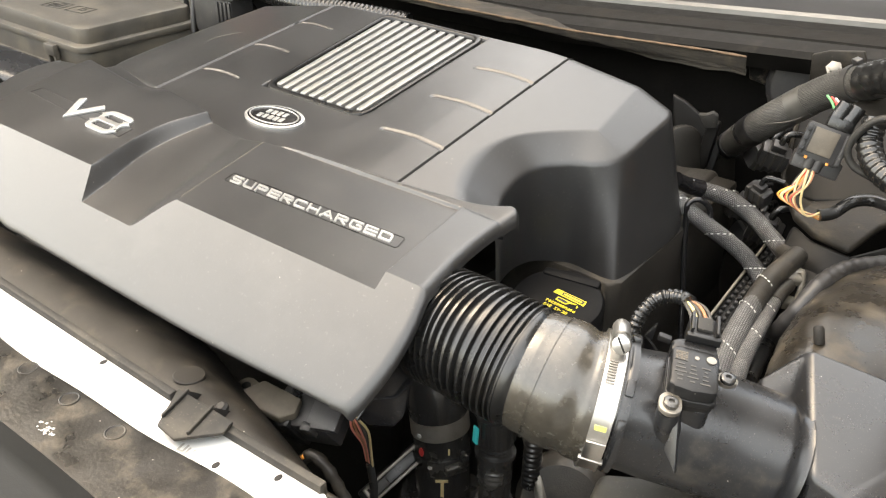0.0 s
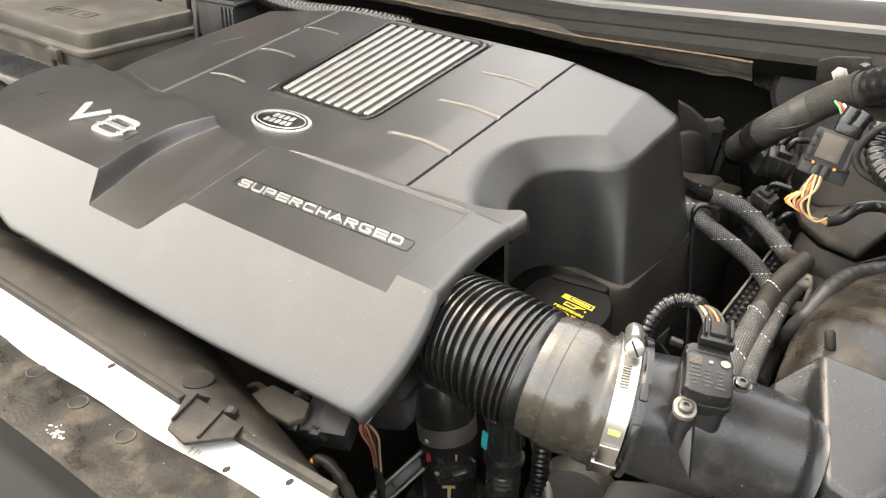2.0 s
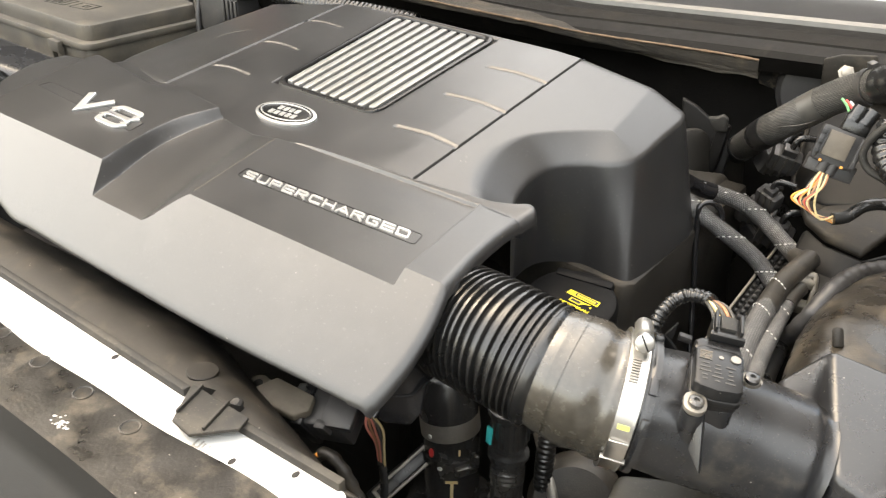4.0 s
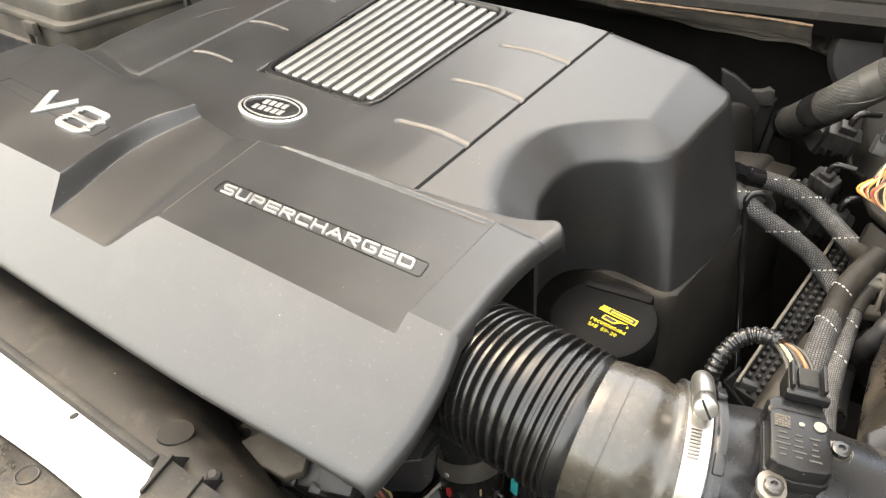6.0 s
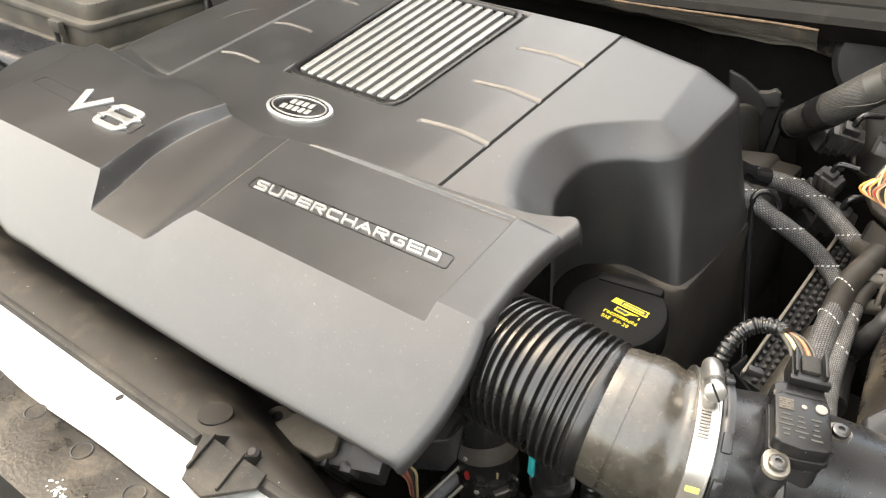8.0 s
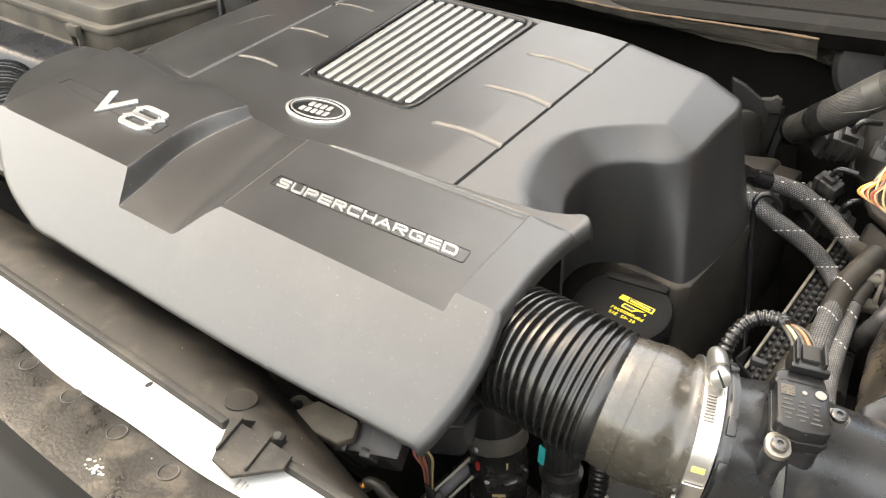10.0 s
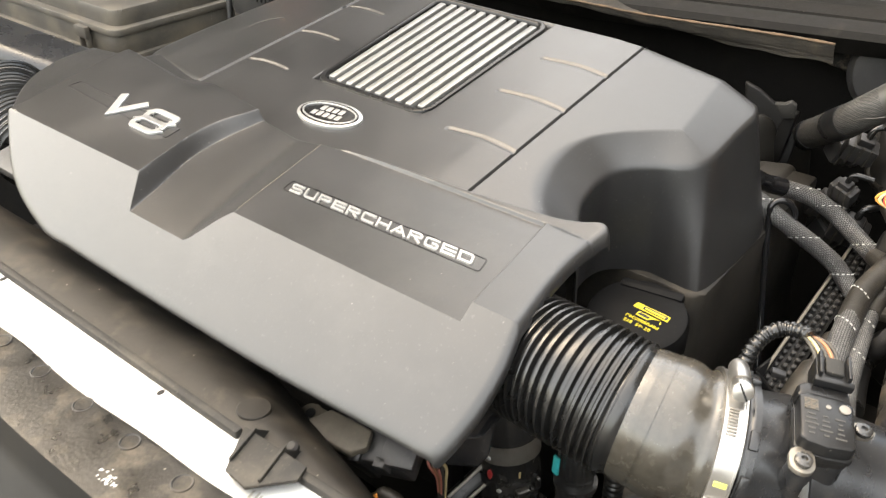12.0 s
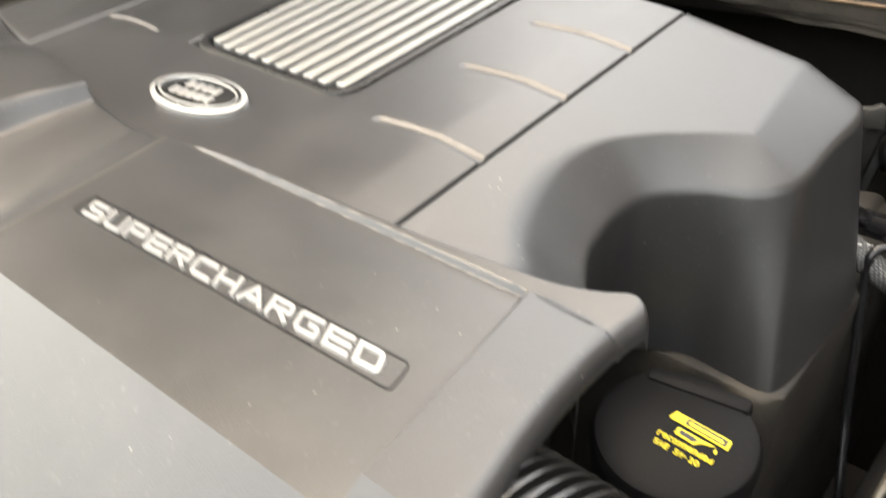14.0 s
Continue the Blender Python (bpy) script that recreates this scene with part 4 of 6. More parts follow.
part("collar", tube([cc + CA * 0.0085, cc + CA * 0.0155], lambda s: 0.0482 + 0.0010 * step(s, 0.001, 0.003), 60, 0.001), PIPE, maf)
for a in (-20, 38, 70):
    q, o = around(a, 0.0500, 0.0125)
    part("collar_tab", box((0.0060, 0.012, 0.004), frame_on(q, o, CA), 0.001), PIPE, maf)
BO = (SENS0 @ Vector((-0.0286, 0.0113, -0.006)))
part("sensor_boss", lathe(((0.0105, -0.034), (0.0075, 0.0), (0.0065, 0.002), (0, 0.002)), frame_on(BO, (0.12, -0.42, 1), (1, 0, 0)), 22), PIPE, maf)


def tri_plate(p, q, r, thick):
    """A thin three-cornered web."""
    p, q, r = Vector(p), Vector(q), Vector(r)
    n = (q - p).cross(r - p).normalized() * thick / 2
    bm = bmesh.new()
    top, low = [bm.verts.new(v + n) for v in (p, q, r)], [bm.verts.new(v - n) for v in (p, q, r)]
    bm.faces.new(top)
    bm.faces.new(low[::-1])
    for k in range(3):
        bm.faces.new((top[k], low[k], low[(k + 1) % 3], top[(k + 1) % 3]))
    bmesh.ops.recalc_face_normals(bm, faces=bm.faces)
    bmesh.ops.bevel(bm, geom=bm.edges[:], offset=0.0006, segments=2, affect="EDGES", profile=0.5)
    return bm


part("boss_web", tri_plate(BO + Vector((0.006, 0.005, -0.002)), BO + Vector((0.016, -0.012, -0.036)), BO + Vector((0.004, -0.006, -0.026)), 0.004), PIPE, maf)
part("sensor_seat", box((0.040, 0.030, 0.05), frame_on((0.549, 0.046, 0.948), (0.12, -0.10, 1), (-0.42, 1, 0.06)), 0.007, 3), PIPE, maf)

# the sensor: long body, printed plate, plug with clip, two ears
SENS = SENS0
sensor = thing("air_flow_sensor", "black plastic air flow sensor with cable plug", "sensor", (0.548, 0.047, 0.97))
body = part("body", prism(((-0.0185, -0.0130), (-0.0165, -0.0165), (0.0150, -0.0165), (0.0190, -0.0130), (0.0190, 0.0115), (0.0150, 0.0150), (-0.0160, 0.0150), (-0.0190, 0.0110), (-0.0205, 0.000)), -0.012, 0.0085, 0.0016, SENS), BLACK_CLEAN, sensor)
part("side_band", prism(((-0.0200, -0.0140), (-0.0175, -0.0175), (0.0155, -0.0175), (0.0155, 0.0160), (-0.0165, 0.0160), (-0.0200, 0.0120), (-0.0215, 0.000)), -0.0060, -0.0010, 0.0010, SENS), BLACK_CLEAN, body)
part("shoulder", prism(((0.0155, -0.0165), (0.0260, -0.0150), (0.0290, -0.0120), (0.0290, 0.0100), (0.0250, 0.0158), (0.0155, 0.0158)), -0.012, 0.0070, 0.0022, SENS), BLACK_CLEAN, body)
part("code_patch", box((0.0085, 0.0085, 0.0004), SENS @ pose(0.0095, 0.0085, 0.0087), 0), BARG, body)
for i in range(5):
    for j in range(5):
        if (i * 7 + j * 5 + i * j) % 3:
            part("code_dot", box((0.0013, 0.0013, 0.0003), SENS @ pose(0.0063 + i * 0.0016, 0.0053 + j * 0.0016, 0.0090), 0), CARD, body)
part("rivet", lathe(((0.0034, 0), (0.0034, 0.0008), (0, 0.001)), SENS @ pose(0.0110, -0.0110, 0.0084), 16), DULL, body)
part("rivet", lathe(((0.0016, 0), (0.0016, 0.0006), (0, 0.0008)), SENS @ pose(0.0100, -0.0015, 0.0084), 12), DULL, body)
for i in range(5):
    for j, w in enumerate(((0.006, 0.004, 0.007), (0.008, 0.005, 0.003), (0.010, 0.006, 0.004), (0.005, 0.009, 0.005), (0.004, 0.004, 0.008))[i]):
        part("print_bar", box((0.0012, w * 0.8, 0.0003), SENS @ pose(0.0020 - i * 0.0036, 0.0085 - j * 0.0082, 0.0087), 0), BARG, body)
plug = part("plug", prism(((-0.011, -0.0105), (0.009, -0.0105), (0.011, -0.0085), (0.011, 0.0085), (0.009, 0.0105), (-0.011, 0.0105)), -0.006, 0.0105, 0.0016, SENS @ pose(0.0385, -0.0045, 0.001)), BLACK_CLEAN, sensor)
part("clip", box((0.0130, 0.0110, 0.004), SENS @ pose(0.0400, -0.0045, 0.0125), 0.001), GREYBRACKET, plug, "grey latch of the plug")
for e in (-1, 1):
    part("clip_rail", box((0.0190, 0.0022, 0.0075), SENS @ pose(0.0400, -0.0045 + e * 0.0085, 0.0125), 0.0006), BLACK_CLEAN, plug)
part("clip_bar", box((0.0042, 0.0235, 0.0060), SENS @ pose(0.0285, -0.0045, 0.0100), 0.001), BLACK_CLEAN, plug)
for a, b in ((-0.0286, 0.0113), (0.0054, -0.0237)):
    part("ear", prism([(x * 0.0076 + (0.0035 if (x > 0) == (a < 0) else 0), y * 0.0076) for x, y in oval(1, 1, 20)], -0.002, 0.002, 0.0006, SENS @ pose(a, b, -0.002)), DULL, sensor)
    part("bolt", lathe(((0.0062, 0), (0.0066, 0.001), (0.0066, 0.004), (0.005, 0.005), (0.0026, 0.005), (0.0024, 0.003), (0, 0.003)), SENS @ pose(a, b, 0.0) @ Matrix.Scale(0.78, 4), 20), NOOK, sensor, "dark socket bolt")
loom = thing("sensor_cable", "corrugated black cable conduit of the sensor", "cable", (0.5, 0.12, 0.95))
CAB = [(0.4874, 0.0894, 0.940), (0.4874, 0.0899, 0.962), (0.4892, 0.0958, 0.975), (0.494, 0.1049, 0.984), (0.5025, 0.1118, 0.988), (0.5137, 0.1109, 0.991), (0.5205, 0.1065, 0.992)]
part("conduit", tube(CAB, lambda s: 0.0046 + 0.0010 * (int(s / 0.0020) % 2), 18, 0.0010), RUBBER, loom)
for i, m in enumerate((BARG, CREAM, BARG, BROWNW, BARG)):
    d = (i - 2) * 0.0030
    part("wire", tube([(0.5185 + d * 0.3, 0.1075 + d * 0.4, 0.992), (0.5265 + d * 0.9, 0.1020 + d * 0.5, 0.9935), (0.5345 + d, 0.0930 + d * 0.5, 0.9925), (0.538 + d, 0.086 + d * 0.5, 0.990)], 0.0013, 8, 0.003), m, loom)
part("cable_clip", box((0.014, 0.012, 0.011), pose(0.4890, 0.0890, 0.951, 10, 0, 30), 0.002), BLACK_CLEAN, loom)
for e in (-1, 1):
    part("clip_loop", box((0.002, 0.0125, 0.009), pose(0.4890 + e * 0.0045, 0.0835, 0.951, 10, 0, 30), 0.0006), GREYBRACKET, loom)
bracket = thing("cable_bracket", "thin black bent bracket behind the sensor cable", "bracket", (0.50, 0.10, 0.94))
part("web", tri_plate((0.4945, 0.0963, 0.958), (0.5145, 0.0990, 0.938), (0.4959, 0.0978, 0.932), 0.003), BLACK_CLEAN, bracket)
part("arm", tri_plate((0.4935, 0.0963, 0.957), (0.5000, 0.1037, 0.967), (0.4985, 0.0990, 0.950), 0.003), BLACK_CLEAN, bracket)
part("clip", box((0.010, 0.006, 0.005), pose(0.5070, 0.1040, 0.956, 0, 12, 20), 0.001), BLACK, bracket)

# air box
airbox = thing("air_box", "large black plastic air filter box", "air box", (0.72, 0.0, 0.8))


def frustum(top, zt, low, zl, bevel, seg=3):
    """A block between two outlines of as many corners."""
    bm = bmesh.new()
    t = [bm.verts.new((x, y, zt)) for x, y in top]
    w = [bm.verts.new((x, y, zl)) for x, y in low]
    bm.faces.new(t)
    bm.faces.new(w[::-1])
    for k in range(len(t)):
        n = (k + 1) % len(t)
        bm.faces.new((t[k], w[k], w[n], t[n]))
    bmesh.ops.recalc_face_normals(bm, faces=bm.faces)
    bmesh.ops.bevel(bm, geom=bm.edges[:], offset=bevel, segments=seg, affect="EDGES", profile=0.5)
    return bm




def folded_lid():
    """The lid: a face falling to the duct and a broad face, meeting in an upright ridge, on a deep skirt."""
    apex, left, low, throat = (0.5976, 0.1485, 0.965), (0.5716, 0.1374, 0.930), (0.578, 0.1235, 0.926), (0.6011, 0.1235, 0.926)
    heel, ridge, toe = (0.6310, 0.0640, 0.893), (0.6345, 0.0626, 0.925), (0.6600, 0.0590, 0.921)
    right, corner = (0.72, 0.192, 0.932), (0.76, 0.050, 0.905)
    bm = bmesh.new()
    v = {k: bm.verts.new(p) for k, p in (("a", apex), ("l", left), ("w", low), ("t", throat), ("h", heel), ("r", ridge), ("o", toe), ("R", right), ("c", corner))}
    faces = [bm.faces.new([v[k] for k in names]) for names in ("alwt", "athr", "aroR", "oRc")]
    ring = [v[k] for k in "lwthr"] + [v["o"], v["c"], v["R"], v["a"]]
    down = [bm.verts.new((q.co.x, q.co.y + (0.02 if q is v["a"] else 0.0), 0.70)) for q in ring]
    for k in range(len(ring)):
        n = (k + 1) % len(ring)
        bm.faces.new((ring[k], ring[n], down[n], down[k]))
    bmesh.ops.recalc_face_normals(bm, faces=bm.faces)
    soft = [e for e in bm.edges if all(q.co.z > 0.8 for q in e.verts)]
    bmesh.ops.bevel(bm, geom=soft, offset=0.0055, segments=4, affect="EDGES", profile=0.5)
    return bm


part("lid", folded_lid(), PIPE, airbox, "matt black moulded air box lid")
part("step", frustum(((0.655, 0.055), (0.80, 0.055), (0.95, -0.02), (0.95, -0.34), (0.725, -0.34), (0.640, -0.02)), 0.914,
                     ((0.640, 0.062), (0.80, 0.065), (0.97, 0.0), (0.97, -0.36), (0.675, -0.36), (0.605, -0.02)), 0.80, 0.010), PIPE, airbox)
part("lower_box", frustum(((0.497, 0.040), (0.64, 0.13), (0.95, 0.05), (0.95, -0.32), (0.64, -0.32), (0.515, -0.04)), 0.864,
                          ((0.51, 0.04), (0.64, 0.13), (0.95, 0.05), (0.95, -0.32), (0.64, -0.32), (0.51, -0.04)), 0.50, 0.008), BOX, airbox, "dusty grey lower air box")

# ---- front ----
cross = thing("cross_member", "white painted sheet-metal cross member with holes", "cross member", (0, -0.163, 0.9))
bm = prism(((-0.95, -0.139), (0.385, -0.137), (0.402, -0.148), (0.398, -0.166), (0.36, -0.215), (-0.95, -0.215)), 0.900, 0.908, 0.002)
part("sheet", bm, WHITE, cross)
for hx, hy in ((0.1415, -0.148), (0.349, -0.147), (-0.10, -0.147), (0.3063, -0.166)):
    part("slot", prism(oval(0.0022, 0.0034, 16), 0.9075, 0.9086, 0, pose(hx, hy, 0)), DEEP, cross)
for i in range(2):
    for j in range(3):
        part("stamp", prism(((0, 0), (0.006, 0), (0.006, 0.008), (0.0045, 0.008), (0.0045, 0.0015), (0.0015, 0.0015), (0.0015, 0.008), (0, 0.008)), 0, 0.0004, 0, pose(0.272 + j * 0.0075 + i * 0.004, -0.174 - i * 0.011, 0.908, 0, 0, 12)), STAMP, cross)

shroud = thing("radiator_shroud", "dusty brown-grey plastic radiator shroud", "shroud", (0, -0.1, 0.85))
FAR = ((-0.9, -0.056), (-0.2, -0.054), (0.0, -0.045), (0.10, -0.046), (0.16, -0.056), (0.23, -0.076), (0.31, -0.095), (0.39, -0.118), (0.43, -0.126))


def shroud_point(u, v):
    x = -0.9 + 1.30 * u
    far = hermite(x, FAR)
    near = -0.139 + 0.010 * step(x, 0.36, 0.40)
    if v < 0.7:
        k = v / 0.7
        y = near + (far - near) * k
        z = 0.905 - 0.012 * step(x, 0.2, 0.4) + 0.009 * math.sin(math.pi * min(1.0, k * 0.9)) - 0.036 * k * k
    else:
        k = (v - 0.7) / 0.3
        y = far + 0.010 * math.sin(k * math.pi / 2)
        z = 0.905 - 0.012 * step(x, 0.2, 0.4) + 0.009 * math.sin(math.pi * 0.9) - 0.036 - 0.09 * k * k - 0.01 * k
    return x, y, z


part("shell", sheet(shroud_point, 160, 40), DUSTY, shroud)
part("disc", lathe(((0.0128, -0.006), (0.0128, 0.0004), (0.0122, 0.0010), (0, 0.0010)), frame_on((0.2095, -0.1150, 0.9078), (0.0, 0.10, 1), (1, 0, 0)), 36), DUSTY, shroud)
part("lip", box((1.14, 0.007, 0.012), pose(-0.345, -0.1405, 0.909), 0.0015), GREYBRACKET, shroud)
part("lip", box((0.115, 0.007, 0.012), pose(0.325, -0.1385, 0.909, 0, 0, 2), 0.0015), GREYBRACKET, shroud)
part("tab", prism(((0.228, -0.137), (0.234, -0.147), (0.250, -0.172), (0.272, -0.174), (0.294, -0.148), (0.290, -0.136)), 0.9155, 0.9185, 0.0008), GREYBRACKET, shroud, "grey plastic retaining tab")
for x0, x1 in ((0.237, 0.249), (0.268, 0.277)):
    part("ridge", box((0.0022, 0.032, 0.0036), frame_on(((x0 + x1) / 2 - 0.001, -0.150, 0.9195), (0, 0, 1), (0.95, 0.30, 0)), 0.0006), GREYBRACKET, shroud)
    part("web", prism(((0, 0.004), (0.020, -0.015), (0.0, -0.016)), -0.0011, 0.0011, 0.0003, frame_on((x0, -0.136, 0.916), (1, 0.25, 0.1), (-0.1, 1, 0))), GREYBRACKET, shroud)
part("tab_screw", lathe(((0.005, 0), (0.005, 0.003), (0.003, 0.005), (0, 0.005)), pose(0.262, -0.124, 0.9075, 20), 14), DEEP, shroud)

seal = thing("slam_panel_cover", "dusty black plastic slam panel cover with round pegs", "panel", (0, -0.24, 0.93))


def seal_point(u, v):
    """The flat dusty top, from its turned inner edge to the crease."""
    x = -0.9 + 1.33 * u
    near = -0.194 + 0.012 * step(x, 0.15, 0.40) + 0.0015 * math.sin(x * 40)
    crease = -0.2465 + 0.0006 * math.sin(x * 31)
    y = near + (crease - near) * v
    d = near - y
    z = 0.936 - 0.02 * max(0.0, 1 - d / 0.004) ** 2 - 0.0016 * v * v + 0.0008 * noise.noise((x * 9, y * 9, 0.3)) * (1 - v)
    return x, y, z


def seal_face(u, v):
    """The dark face that falls away in front of the crease."""
    x = -0.9 + 1.33 * u
    return x, -0.2465 + 0.0006 * math.sin(x * 31) - 0.070 * v, 0.9344 - 0.010 * min(1.0, v * 8) - 0.066 * v + 0.0012 * noise.noise((x * 9, v * 2, 0.3)) * v


part("cover_sheet", sheet(seal_point, 200, 50), SEAL, seal, "dusty mottled flat top")
part("front_face", sheet(seal_face, 160, 24, 0.006), PANEL, seal, "dark glossy falling face")
for i in range(9):
    x = 0.254 - 0.0565 * i
    r = frame_on((x, -0.205, 0.9358), (0, 0, 1), (1, 0, 0))
    part("peg", lathe(((0.0074, -0.001), (0.0074, 0.0006), (0.0068, 0.0009), (0.0060, 0.0002), (0, 0.0001)), r, 24), SEAL, seal)
rnd = random.Random(11)
for i in range(26):
    s = rnd.uniform(0.0005, 0.0016)
    part("dried_fleck", prism([(s * (0.8 + 0.6 * noise.noise((math.cos(k), math.sin(k), i))) * math.cos(k), s * (0.6 + 0.5 * noise.noise((math.cos(k), math.sin(k), i + 9))) * math.sin(k)) for k in [0.6 * q for q in range(10)]], 0, 0.0003, 0,
                                pose(0.215 + rnd.gauss(0, 0.004), -0.232 + rnd.gauss(0, 0.0028), 0.9352, 0, 0, rnd.uniform(0, 90))), BARW, seal, "whitish dried flecks" if i == 0 else "")
grill = thing("front_grille", "dark front grille and bumper edge", "grille", (0, -0.33, 0.88), kind="structure")
part("edge", box((1.9, 0.05, 0.05), pose(-0.25, -0.322, 0.832, -14), 0.01), COWL, grill)

# bracket, plug and looms beside the shroud
lug = thing("fan_bracket", "grey plastic fan bracket lug with a hole", "bracket", (0.22, -0.06, 0.86))
bm = prism([(0.010 * math.cos(radians(a)), 0.010 * math.sin(radians(a))) for a in range(60, 300, 20)] + [(0.03, -0.010), (0.04, 0.0), (0.02, 0.008)], 0, 0.004, 0.001, frame_on((0.200, -0.055, 0.852), (0.1, -0.25, 1), (1, 0.1, 0.2)))
part("eye", bm, CARD, lug)
part("hole", prism(oval(0.0042, 0.0042, 16), 0.0041, 0.0048, 0, frame_on((0.200, -0.055, 0.852), (0.1, -0.25, 1), (1, 0.1, 0.2))), DEEP, lug)
part("finger", prism(((-0.03, -0.012), (0.022, -0.014), (0.032, -0.004), (0.028, 0.010), (-0.012, 0.012)), -0.008, 0.004, 0.002, frame_on((0.240, -0.064, 0.868), (0.1, -0.35, 1), (1, 0.05, 0.25))), CARD, lug)

plugthing = thing("fan_plug", "black multi-pin electrical plug", "electrical plug", (0.29, -0.05, 0.86))
PM = frame_on((0.272, -0.044, 0.853), (-0.1, -0.6, 1), (1, 0.1, 0.42))
part("housing", box((0.055, 0.036, 0.034), PM, 0.003), BLACK, plugthing)
part("collar", box((0.012, 0.042, 0.040), PM @ pose(-0.012, 0, 0), 0.003), BLACK_CLEAN, plugthing)
part("latch", box((0.030, 0.030, 0.006), PM @ pose(0.028, -0.004, 0.020), 0.001), BLACK, plugthing)
part("latch_arm", box((0.010, 0.008, 0.014), PM @ pose(0.014, -0.018, 0.016), 0.001), BLACK, plugthing)
part("socket", box((0.024, 0.030, 0.028), PM @ pose(-0.040, 0, -0.002), 0.002), BLACK, plugthing)
part("white_wire", tube([(0.238, -0.060, 0.846), (0.250, -0.066, 0.858), (0.262, -0.062, 0.864)], 0.0016, 8, 0.003), BARW, plugthing)

hook = thing("pulley_guard", "glossy black plastic guard with a moulded curve", "guard", (0.345, -0.03, 0.91))
part("plate", slab(((0.3396, -0.0668, 0.9135), (0.3535, -0.0441, 0.9325), (0.3552, -0.0212, 0.9452), (0.3541, -0.0132, 0.9459), (0.3558, -0.0073, 0.9353), (0.3604, -0.0164, 0.9206), (0.3657, -0.0346, 0.895), (0.3616, -0.0421, 0.8871), (0.3436, -0.0551, 0.8889)), 0.012, 0.003, (-0.7, 0.65, -0.25)), GLOSS, hook)
part("ridge", tube([(0.3427, -0.0624, 0.899), (0.3475, -0.0517, 0.9133), (0.353, -0.0444, 0.9136), (0.3592, -0.0359, 0.9129), (0.3615, -0.0245, 0.9184), (0.3619, -0.0196, 0.9195)], 0.0013, 8, 0.002), GLOSS, hook)
part("rim", tube([(0.3399, -0.0671, 0.9138), (0.3538, -0.0444, 0.9328), (0.3555, -0.0215, 0.9455), (0.3543, -0.0135, 0.9462), (0.3561, -0.0076, 0.9356)], 0.0024, 12, 0.002), GLOSS, hook)

wires = thing("wire_bundle", "thin pink, brown and yellow wires in a bundle", "wires", (0.33, -0.04, 0.85))
for i, m in enumerate((PINK, BROWNW, PINK, BARG, CREAM)):
    d = (i - 2) * 0.0024
    part("wire", tube([(0.331 + d * 0.5, -0.055, 0.892), (0.322 + d * 1.3, -0.040 + d * 0.6, 0.862), (0.309 + d, -0.020, 0.822), (0.299 + d * 0.7, -0.007, 0.786)], 0.0011, 8, 0.004), m, wires)
part("tape", tube([(0.300, -0.008, 0.790), (0.293, 0.002, 0.760), (0.284, 0.012, 0.72)], 0.0040, 12, 0.004), NOOK, wires)
harness = thing("wiring_loom", "dusty black taped wiring loom", "cable", (0.3, -0.06, 0.82))
part("sleeve", tube([(0.290, -0.080, 0.836), (0.303, -0.076, 0.850), (0.318, -0.074, 0.842), (0.330, -0.072, 0.822), (0.340, -0.070, 0.800), (0.348, -0.066, 0.77)], lambda s: 0.0050 + 0.0006 * math.sin(s * 500), 14, 0.003), WORN, harness)
part("orange_end", tube([(0.289, -0.080, 0.832), (0.293, -0.081, 0.842), (0.299, -0.081, 0.850)], 0.002, 8, 0.003), ORANGE, harness)
part("clip", box((0.016, 0.012, 0.012), pose(0.343, -0.072, 0.800, 0, 30, 10), 0.002), BLACK_CLEAN, harness)

strap = thing("hose_strap", "grey spring strap clamp on a black hose", "strap", (0.265, 0.06, 0.70))
SM = frame_on((0.2655, 0.066, 0.702), (0.55, -0.55, 0.65), (-0.06, 1, 0.03))
for yy in (-0.0075, 0.0075):
    part("rail", box((0.075, 0.0035, 0.003), SM @ pose(0, yy, 0), 0.001), DULL, strap)
part("buckle", box((0.018, 0.010, 0.004), SM @ pose(-0.022, 0, 0.002), 0.001), BLACK, strap)
for e in (-0.037, 0.037):
    part("end", box((0.004, 0.018, 0.003), SM @ pose(e, 0, 0), 0.001), DULL, strap)
part("bed", box((0.09, 0.020, 0.012), SM @ pose(0, 0, -0.009), 0.003), BLACK_CLEAN, strap)

cool = thing("coolant_hose", "thick black coolant hose with grey band and paint marks", "hose", (0.29, 0.118, 0.70))
CO = [(0.262, 0.143, 0.832), (0.268, 0.128, 0.805), (0.2775, 0.117, 0.770), (0.2835, 0.1145, 0.740), (0.287, 0.113, 0.700), (0.291, 0.111, 0.650), (0.295, 0.109, 0.58)]
part("hose", tube(CO, lambda s: 0.0268 + 0.0022 * step(s, 0.052, 0.058), 36, 0.003), NOOK, cool)
part("shoulder", tube(CO[1:4], lambda s: 0.0280 + 0.0020 * step(s, 0.010, 0.014), 36, 0.003), NOOK, cool, "smooth black hose shoulder")
part("band", tube([(0.2800, 0.1158, 0.757), (0.2838, 0.1146, 0.738)], 0.0308, 44, 0.004), DULL, cool, "dull grey metal band")
part("ring", tube([(0.2853, 0.1136, 0.716), (0.2862, 0.1132, 0.708)], 0.0310, 40, 0.003), NOOK, cool)
part("foot_ring", lathe(((0.026, 0.0), (0.048, 0.0), (0.050, 0.004), (0.048, 0.014), (0.040, 0.018), (0.030, 0.018)), pose(0.292, 0.111, 0.634, -4, 4, 0), 44), NOOK, cool)
for k in range(7):
    o = Vector((math.cos(radians(-130 + 26 * k)), math.sin(radians(-130 + 26 * k)), 0))
    part("foot_rib", box((0.010, 0.003, 0.012), frame_on(Vector((0.292, 0.111, 0.650)) + o * 0.040, (0, 0, 1), o), 0.0006), NOOK, cool)


